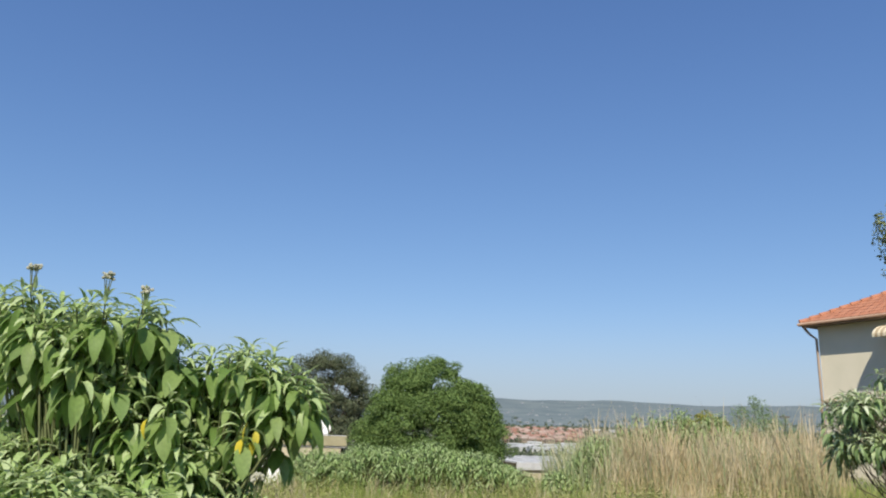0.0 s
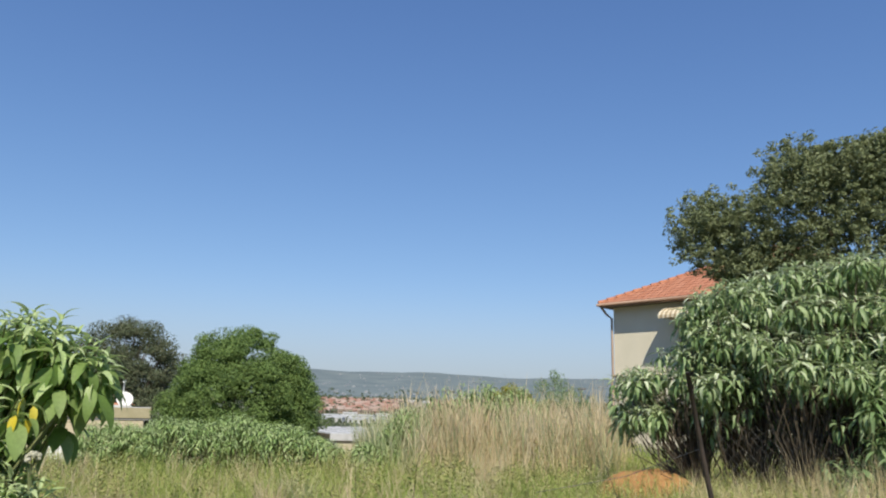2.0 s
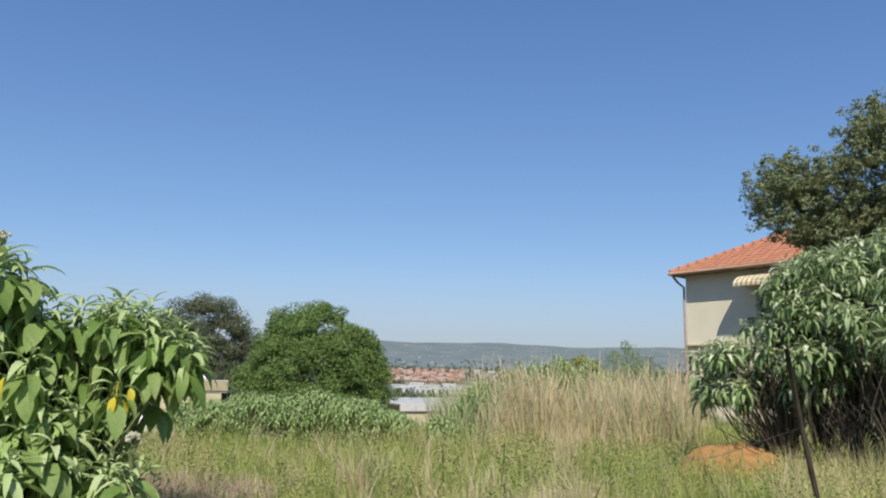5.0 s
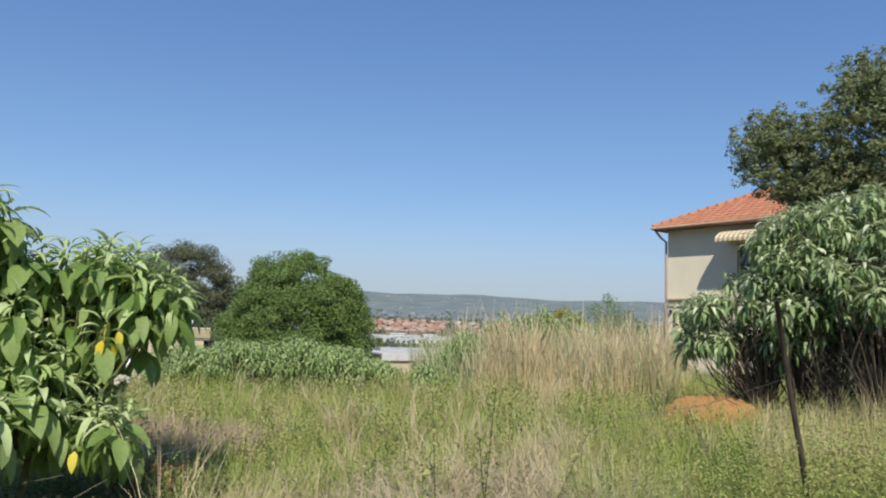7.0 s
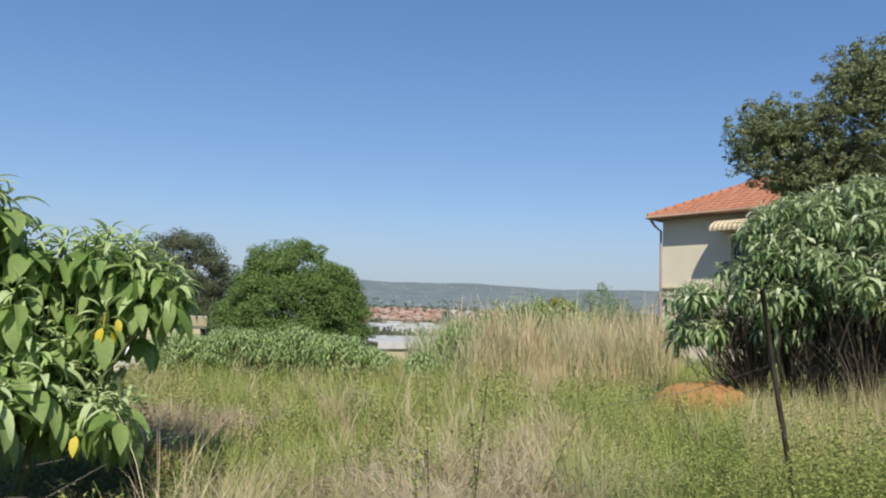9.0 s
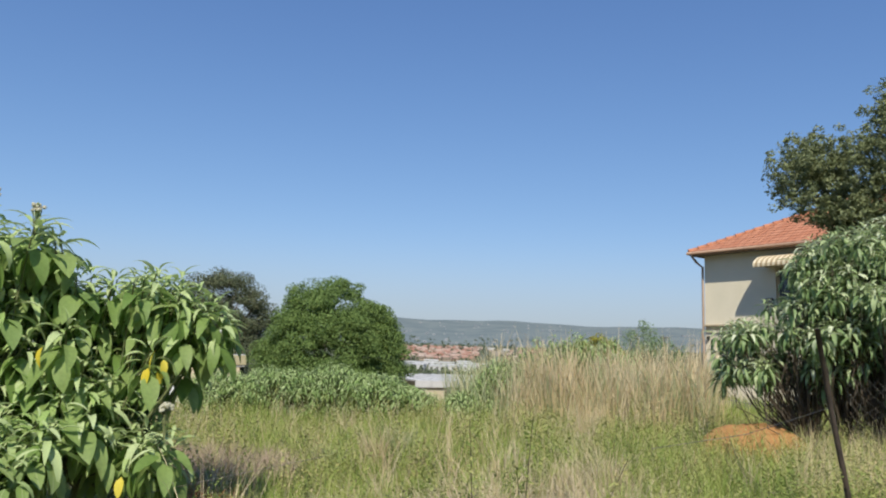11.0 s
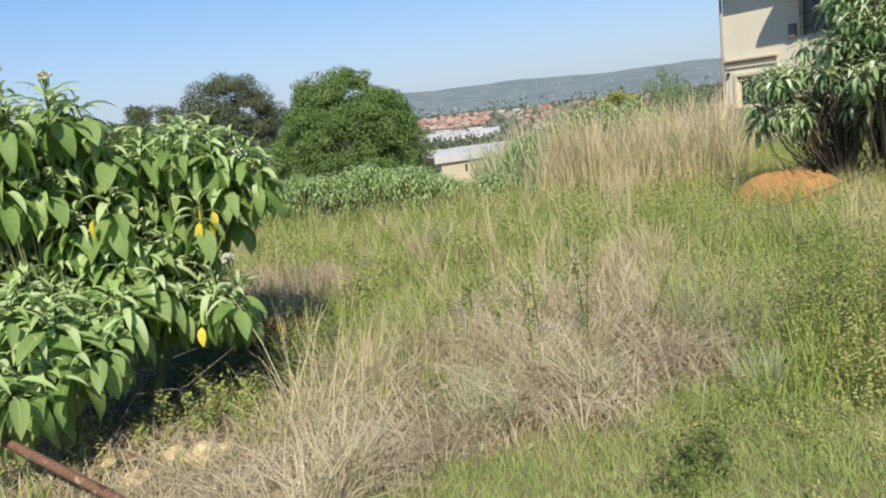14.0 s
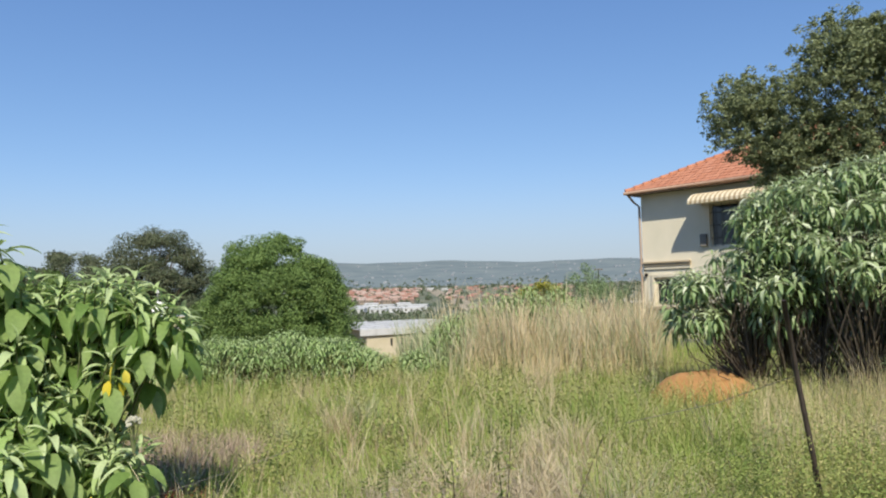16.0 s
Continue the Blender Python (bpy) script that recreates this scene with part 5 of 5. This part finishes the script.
def weeds(name, x, y, h, material, label, per=34, leaf=0.022, spread=0.05):
    """Many thin upright weeds set with small leaves."""
    n = len(x)
    f = feet(x, y)
    lean = rng.normal(0, 0.12, (n, 2))
    s = np.tile(np.linspace(0.12, 1.0, per), n)
    i = np.repeat(np.arange(n), per)
    p = f[i].copy()
    p[:, 2] += s * h[i]
    a = rng.uniform(0, 2 * np.pi, len(i))
    out = np.stack([np.cos(a), np.sin(a), np.zeros(len(i))], 1)
    p[:, :2] += lean[i] * (s * h[i])[:, None]
    p += out * (spread * rng.uniform(0.2, 1.0, len(i)) * (1.15 - s * 0.7))[:, None]
    v, t = leaflets(p, np.array([0, 0, 1.0]) + out * 0.6 + rng.normal(0, 0.45, (len(i), 3)), rng.uniform(0.6, 1.4, len(i)) * leaf, 0.45)
    return tagged(tri_mesh(name, v, t, material), label, "weeds", kind="stuff")


def weed_fields():
    x, y = wedge(2700, 3.7, 10.5, 22, 57)
    keep = (y > lawn_edge(x) + 0.1 - 0.75 * np.clip(x - 1.9, 0, 1.6)) & (x > 2.0 + 0.8 * patch(x, y, 1.0, 2))
    keep &= np.hypot(x - 5.5, y - 8.3) > 0.7
    x, y = x[keep], y[keep]
    weeds("leafy_weeds", x, y, rng.uniform(0.3, 0.72, len(x)) * (0.7 + 0.4 * patch(x, y, 2.4, 4)), M_WEED, "dense small-leaved green weeds by the fence post", 46, 0.021, 0.05)
    n = 800
    x, y = rng.uniform(2.6, 4.7, n), rng.uniform(3.3, 4.5, n)
    keep = (y > 2.6 + 0.25 * x) & (rng.uniform(0, 1, n) < 0.35 + 0.65 * patch(x, y, 2.0, 3))
    x, y = x[keep], y[keep]
    weeds("tall_weeds", x, y, rng.uniform(0.55, 0.95, len(x)) * smoothstep(2.1, 3.3, x), M_WEED, "tall leafy weeds round the foot of the post", 52, 0.024, 0.055)
    n = 15000
    x, y = rng.uniform(2.2, 6.5, n), rng.uniform(3.4, 8.4, n)
    keep = (x > 0.42 * y) & (rng.uniform(0, 1, n) < 0.2 + 0.8 * patch(x, y, 1.7, 6))
    x, y = x[keep], y[keep]
    n = len(x)
    tagged(blades("weedy_grass", feet(x, y), rng.uniform(0.25, 0.7, n), rng.uniform(0.005, 0.01, n), rng.uniform(0.1, 0.6, n), rng.uniform(0, 0.25, n), M_FIELD), "upright grass among the weeds by the post", "grass", kind="stuff")
    x, y = wedge(1400, 6.5, 16.0, -20, 45)
    x, y = x[y > 6.3], y[y > 6.3]
    weeds("field_weeds", x, y, rng.uniform(0.2, 0.5, len(x)), M_WEED, "small-leaved weeds among the field grass", 26, 0.024, 0.05)
    for name, m, label, seed_n, h0, h1 in (("green_weed_clumps", M_WEED, "taller green weed clumps standing in the field", 130, 0.35, 0.7), ("dark_weed_clumps", M_DKWEED, "darker weed clumps scattered through the field", 26, 0.3, 0.5)):
        cx, cy = wedge(seed_n, 5.5, 15.5, -14, 48)
        ok = (cy - lawn_edge(cx) > 1.6) & ~bare(cx, cy)
        cx, cy = np.repeat(cx[ok], 11), np.repeat(cy[ok], 11)
        cx, cy = cx + rng.normal(0, 0.09, len(cx)), cy + rng.normal(0, 0.09, len(cy))
        weeds(name, cx, cy, rng.uniform(h0, h1, len(cx)), m, label, 26, 0.034, 0.06)
    cx, cy = wedge(80, 5.0, 15.5, -12, 46)
    ok = (cy - lawn_edge(cx) > 1.2) & ~bare(cx, cy)
    cx, cy = np.repeat(cx[ok], 26), np.repeat(cy[ok], 26)
    n = len(cx)
    tagged(blades("straw_tufts", feet(cx + rng.normal(0, 0.05, n), cy + rng.normal(0, 0.05, n)), rng.uniform(0.3, 0.75, n), rng.uniform(0.005, 0.01, n), rng.uniform(0.1, 0.7, n), rng.uniform(0, 0.3, n), M_STRAW), "straw tufts scattered through the field", "grass", kind="stuff")
    # the dark low herb on the lawn
    n = 54
    x, y = 1.55 + rng.normal(0, 0.14, n), 3.22 + rng.normal(0, 0.08, n)
    y += (x - 1.55) * 0.5
    weeds("dark_herb", x, y, rng.uniform(0.05, 1, n) ** 1.5 * 0.3 + 0.08, M_DKWEED, "low dark-leaved herb clump on the green grass", 30, 0.026, 0.06)
    n = 190
    x, y = 2.35 + rng.normal(0, 0.42, n), 3.55 + rng.normal(0, 0.3, n)
    keep = rng.uniform(0, 1, n) < 0.2 + patch(x, y, 5.0, 2)
    x, y = x[keep], y[keep]
    n = len(x)
    weeds("low_herbs", x, y, rng.uniform(0.06, 0.28, n), M_WEED, "low green herbs at the lawn's edge", 26, 0.024, 0.05)
    # dark-leaved undergrowth below the near bush
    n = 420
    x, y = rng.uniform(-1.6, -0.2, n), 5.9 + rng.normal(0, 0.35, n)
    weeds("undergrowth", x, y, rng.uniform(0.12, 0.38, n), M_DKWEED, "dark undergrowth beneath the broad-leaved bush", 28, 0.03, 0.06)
    n = 1500
    x, y = rng.uniform(-3.2, -0.4, n), rng.uniform(4.3, 6.2, n)
    p = feet(x, y) + [0, 0, 0.025]
    v, t = leaflets(p, rng.normal(0, 0.35, (n, 3)) + [0, 0, 1.0], rng.uniform(0.03, 0.11, n), 0.4)
    tagged(tri_mesh("leaf_litter", v, t, M_LITTER), "brown fallen leaves on soil below the bush", "leaf litter", kind="stuff")
    n = 5200
    x, y = rng.uniform(-3.0, -0.45, n), 3.75 + rng.uniform(0, 1, n) ** 1.3 * 1.15
    keep = rng.uniform(0, 1, n) < 0.25 + 0.75 * patch(x, y, 3.0, 6)
    x, y = x[keep], y[keep]
    n = len(x)
    tagged(blades("thin_grass", feet(x, y), rng.uniform(0.06, 0.24, n), rng.uniform(0.004, 0.007, n), rng.uniform(0.3, 1.4, n), rng.uniform(0.1, 0.6, n), M_MAT), "thin dry grass over the soil by the bush", "grass", kind="stuff")
    n = 130
    x, y = rng.uniform(-2.3, -0.75, n), 4.95 + rng.normal(0, 0.25, n)
    weeds("shaded_weeds", x, y, rng.uniform(0.1, 0.3, n), M_WEED, "small green weeds growing through fallen netting", 24, 0.034, 0.06)
    # dull purple and rusty dead weeds
    n = 5200
    a, d = rng.uniform(0, 6.28, n), rng.uniform(0, 1, n) ** 0.5
    x, y = -0.85 + 0.85 * d * np.cos(a), 8.0 + 0.75 * d * np.sin(a)
    tagged(blades("purple_dry_weeds", feet(x, y), rng.uniform(0.2, 0.48, n), rng.uniform(0.004, 0.008, n), rng.uniform(0.1, 0.6, n), rng.uniform(0, 0.2, n), M_PURPLE), "patch of purplish-brown dead weeds", "weeds", kind="stuff")
    n = 500
    x, y = -0.76 + rng.normal(0, 0.12, n), 6.25 + rng.normal(0, 0.1, n)
    tagged(blades("rusty_weed", feet(x, y), rng.uniform(0.2, 0.46, n), rng.uniform(0.006, 0.012, n), rng.uniform(0.1, 0.6, n), rng.uniform(0, 0.2, n), M_RUST), "small rust-red dead weed", "weeds", kind="stuff")
    for x, y, n, h, w in ((0.68, 4.12, 260, 0.5, 0.17), (1.36, 4.2, 220, 0.5, 0.15), (2.45, 4.7, 420, 0.72, 0.22), (-0.16, 3.55, 130, 0.5, 0.12), (2.3, 3.95, 200, 0.42, 0.12), (1.3, 9.9, 260, 0.6, 0.16), (0.35, 9.0, 200, 0.45, 0.15)):
        tussock(x, y, n, h, M_BLUE, "grass_tuft", "blue-green tussock of arching grass", w, (0.15, 0.8))
    for x, y, n, h, w in ((0.0, 5.1, 320, 0.6, 0.2), (1.5, 5.9, 320, 0.55, 0.2), (2.2, 5.2, 320, 0.5, 0.2), (-0.1, 3.7, 200, 0.45, 0.12), (0.9, 9.2, 220, 0.75, 0.14), (4.2, 11.0, 260, 0.85, 0.18), (2.9, 6.8, 260, 0.8, 0.12), (-0.42, 4.75, 26, 1.15, 0.14), (-0.25, 4.1, 22, 0.95, 0.16), (0.7, 4.0, 16, 0.8, 0.25), (4.0, 9.6, 26, 0.95, 0.3)):
        tussock(x, y, n, h, M_STRAW, "grass_tuft", "straw-coloured tussock with long dry stalks", w, (0.1, 0.6))
    # single dark weed stalks
    for x, y, h in ((1.27, 4.95, 1.0), (1.5, 4.7, 1.05), (1.66, 5.1, 0.7), (1.1, 4.5, 0.6), (1.95, 4.9, 0.75), (3.1, 7.2, 0.8), (-0.1, 6.4, 0.5)):
        z = gz(x, y)
        s = thing("weed_stalk", (x, y, z), "single thin dark weed stalk with small leaves", "weed", "weed stalks")
        line = bend((0, 0, -0.03), (rng.normal(0, 0.13), rng.normal(0, 0.1), h), 0.05, 6)
        v, t = tubes([(line, np.linspace(0.005, 0.002, 6))], 4)
        tri_mesh("stalk", v, t, M_BARK).parent = s
        k = rng.uniform(0.2, 1, 90)
        p = np.stack([np.interp(k, np.linspace(0, 1, 6), line[:, j]) for j in range(3)], 1) + rng.normal(0, 0.024, (90, 3))
        v, t = leaflets(p, rng.normal(size=(90, 3)) + [0, 0, 1], rng.uniform(0.022, 0.05, 90), 0.4)
        tri_mesh("leaves", v, t, M_WEED).parent = s


grass()
weed_fields()


# ---- fence, broken pole, rubble ----
def netting(line, height, sag, cell=0.075, tilt=(0, 0)):
    """Chain-link wires over a ground line of two points, zig-zagging upwards."""
    a, b = np.array(line[0], float), np.array(line[1], float)
    n = int(np.linalg.norm(b - a) / cell)
    rows = int(height / cell)
    out = []
    for k in range(n):
        pts = []
        for j in range(rows + 1):
            c = k + (j + k) % 2
            f = c / n
            p = a + (b - a) * min(max(f, 0), 1)
            u = j / rows
            hgt = height * u * (1 - sag * math.sin(math.pi * min(max(f, 0), 1)) * u)
            pts.append((p[0] + tilt[0] * u + 0.008 * math.sin(0.3 * j + 1.1 * c), p[1] + tilt[1] * u + 0.008 * math.cos(0.4 * j + 0.7 * c), gz(p[0], p[1]) + 0.02 + hgt))
        out.append((pts, [0.0011] * len(pts)))
    return tubes(out, 3)


def fence():
    f = thing("wire_fence", (3.75, 4.45, gz(3.75, 4.45)), "leaning rusty post with slack chain-link netting", "fence")
    z = gz(3.75, 4.45)
    line = [(3.79, 4.46, z - 0.2), (3.60, 4.37, 0.65), (3.45, 4.3, 1.2), (3.33, 4.24, 1.7)]
    v, t = tubes([(line, [0.02, 0.019, 0.017, 0.016])], 8)
    tri_mesh("post", v, t, M_POST, f, True)
    for a, b, hgt, sag, tilt in (((3.8, 4.4), (6.8, 2.65), 1.35, 0.25, (-0.1, 0.1)), ((3.15, 4.95), (3.62, 4.45), 1.0, 0.5, (-0.05, 0.1))):
        v, t = netting((a, b), hgt, sag, 0.04, tilt)
        tagged(tri_mesh("netting", v, t, M_WIRE, f), kind="stuff")
    for pts in ([(3.45, 4.3, 1.2), (3.1, 4.7, 0.98), (2.5, 4.9, 0.85)],):
        v, t = tubes([(np.array(pts), [0.0022] * len(pts))], 4)
        tri_mesh("wire", v, t, M_WIRE, f)
    g = thing("fallen_netting", (-1.3, 4.95, gz(-1.3, 4.95)), "collapsed rusty chain-link netting under the bush", "fence")
    v, t = netting(((-2.1, 4.75), (-0.75, 5.35)), 0.55, 0.35, 0.036, (0.1, 0.25))
    tagged(tri_mesh("netting", v, t, M_WIRE, g), kind="stuff")
    for pts in ([(-2.05, 4.35, 0.34), (-1.4, 4.9, 0.42), (-0.6, 5.4, 0.52), (0.25, 6.0, 0.62)], [(-1.7, 4.8, 0.3), (-1.2, 5.0, 0.22), (-0.85, 5.15, 0.42)], [(-1.6, 4.7, 0.05), (-1.45, 4.75, 0.3), (-1.2, 4.85, 0.28), (-1.1, 4.85, 0.0)]):
        q = np.array(pts, float)
        s = np.linspace(0, 1, 14)
        q = np.stack([np.interp(s, np.linspace(0, 1, len(pts)), q[:, j]) for j in range(3)], 1)
        v, t = tubes([(q, [0.0022] * 14)], 4)
        tri_mesh("wire", v, t, M_WIRE, g)


def broken_pole():
    p = thing("broken_fence_pole", (-2.07, 4.22, gz(-2.07, 4.22)), "snapped rusty brown fence pole, bent to the ground", "fence pole")
    knee = np.array((-2.05, 4.24, 0.33))
    z1 = gz(-1.1, 3.62)
    a = [knee + [0.03, -0.01, 0.0], knee * 0.5 + np.array((-1.1, 3.62, z1 + 0.03)) * 0.5 + [0, 0, 0.01], (-0.98, 3.5, z1 + 0.04)]
    v, t = tubes([(bend(a[0], a[2], 0.02, 7), [0.026, 0.027, 0.028, 0.027, 0.028, 0.026, 0.021])], 10)
    tri_mesh("fallen_piece", v, t, M_WOOD, p, True)
    foot = np.array((-2.42, 4.02, gz(-2.42, 4.02) - 0.15))
    v, t = tubes([(bend(foot, knee + [-0.03, 0, 0.0], 0.02, 6), [0.05, 0.048, 0.047, 0.046, 0.045, 0.04])], 10)
    tri_mesh("standing_stub", v, t, M_WOOD, p, True)
    r = np.random.default_rng(8)
    lines = []
    for k in range(22):
        d = r.normal(0, 1, 3) * [0.06, 0.05, 0.04] + [0, 0, 0.05]
        s = knee + r.normal(0, 0.02, 3)
        lines.append(([s, s + d * 0.6, s + d + [0, 0, -0.01]], [0.006, 0.004, 0.001]))
    v, t = tubes(lines, 4)
    tri_mesh("splinters", v, t, M_SPLINT, p)


def stone(x, y, s, material, label, category, name, seed, flat=0.6):
    bm = bmesh.new()
    bmesh.ops.create_icosphere(bm, subdivisions=3, radius=1)
    for v in bm.verts:
        n = noise.noise(v.co * 1.3 + Vector((seed * 3.1, 0, 0))) * 0.45 + noise.noise(v.co * 3.5 + Vector((0, seed * 2.0, 0))) * 0.18
        v.co = v.co * (1 + n)
        v.co.z *= flat
    bmesh.ops.scale(bm, vec=(s, s * 0.8, s), verts=bm.verts)
    me = bpy.data.meshes.new(name)
    bm.to_mesh(me)
    bm.free()
    me.materials.append(material)
    ob = new(name, me)
    ob.location = (x, y, gz(x, y) + s * flat * 0.3)
    ob.rotation_euler[2] = seed
    return tagged(ob, label, category)


def rubble():
    for k, (x, y, s) in enumerate(((-1.0, 4.36, 0.12), (-1.2, 4.46, 0.09), (-0.9, 4.44, 0.065), (-1.38, 4.25, 0.075), (-1.13, 4.78, 0.05), (-1.6, 4.55, 0.045), (-0.88, 4.5, 0.035), (-1.0, 4.4, 0.03))):
        tagged(stone(x, y, s, M_ROCK, "broken pale yellow sandstone lump in the grass", "stone", "stone", k + 1), group="stones by the netting")
    for k, (x, y, s) in enumerate(((-2.65, 15.7, 0.34), (-3.0, 15.8, 0.3), (-2.35, 15.75, 0.26), (-2.8, 16.2, 0.4))):
        ob = tagged(stone(x, y, s, M_WHITE, "dusty white lump of dumped rubble", "rubble", "rubble_lump", k + 11, 0.9), group="white rubble")
        ob.location.z += 0.02
    tagged(stone(1.07, 6.3, 0.045, M_WHITE, "scrap of white litter lying in the grass", "litter", "litter", 31, 0.45)).location.z += 0.14
    tagged(stone(2.78, 3.75, 0.02, M_LITWHITE, "small scrap of white litter near the herbs", "litter", "litter", 33, 0.45)).location.z += 0.08


def sand_pile():
    bm = bmesh.new()
    n = 44
    grid = {}
    for i in range(n + 1):
        for j in range(n + 1):
            u, w = i / n * 2 - 1, j / n * 2 - 1
            d = math.hypot(u, w)
            h = max(0.0, 1 - d ** 3.2) ** 0.9
            lump = 1 + 0.12 * noise.noise(Vector((u * 1.6, w * 1.6, 3))) + 0.035 * noise.noise(Vector((u * 7, w * 7, 1)))
            grid[i, j] = bm.verts.new((u * 0.82, w * 0.5, h * 0.5 * lump - 0.06))
    for i in range(n):
        for j in range(n):
            bm.faces.new((grid[i, j], grid[i + 1, j], grid[i + 1, j + 1], grid[i, j + 1]))
    me = bpy.data.meshes.new("sand_mound")
    bm.to_mesh(me)
    bm.free()
    me.materials.append(M_SAND)
    for p in me.polygons:
        p.use_smooth = True
    ob = new("sand_mound", me)
    ob.location = (5.66, 8.75, gz(5.66, 8.75) + 0.05)
    ob.rotation_euler[2] = radians(-33)
    tagged(ob, "low heap of orange builder's sand", "sand heap")


fence()
broken_pole()
rubble()
sand_pile()
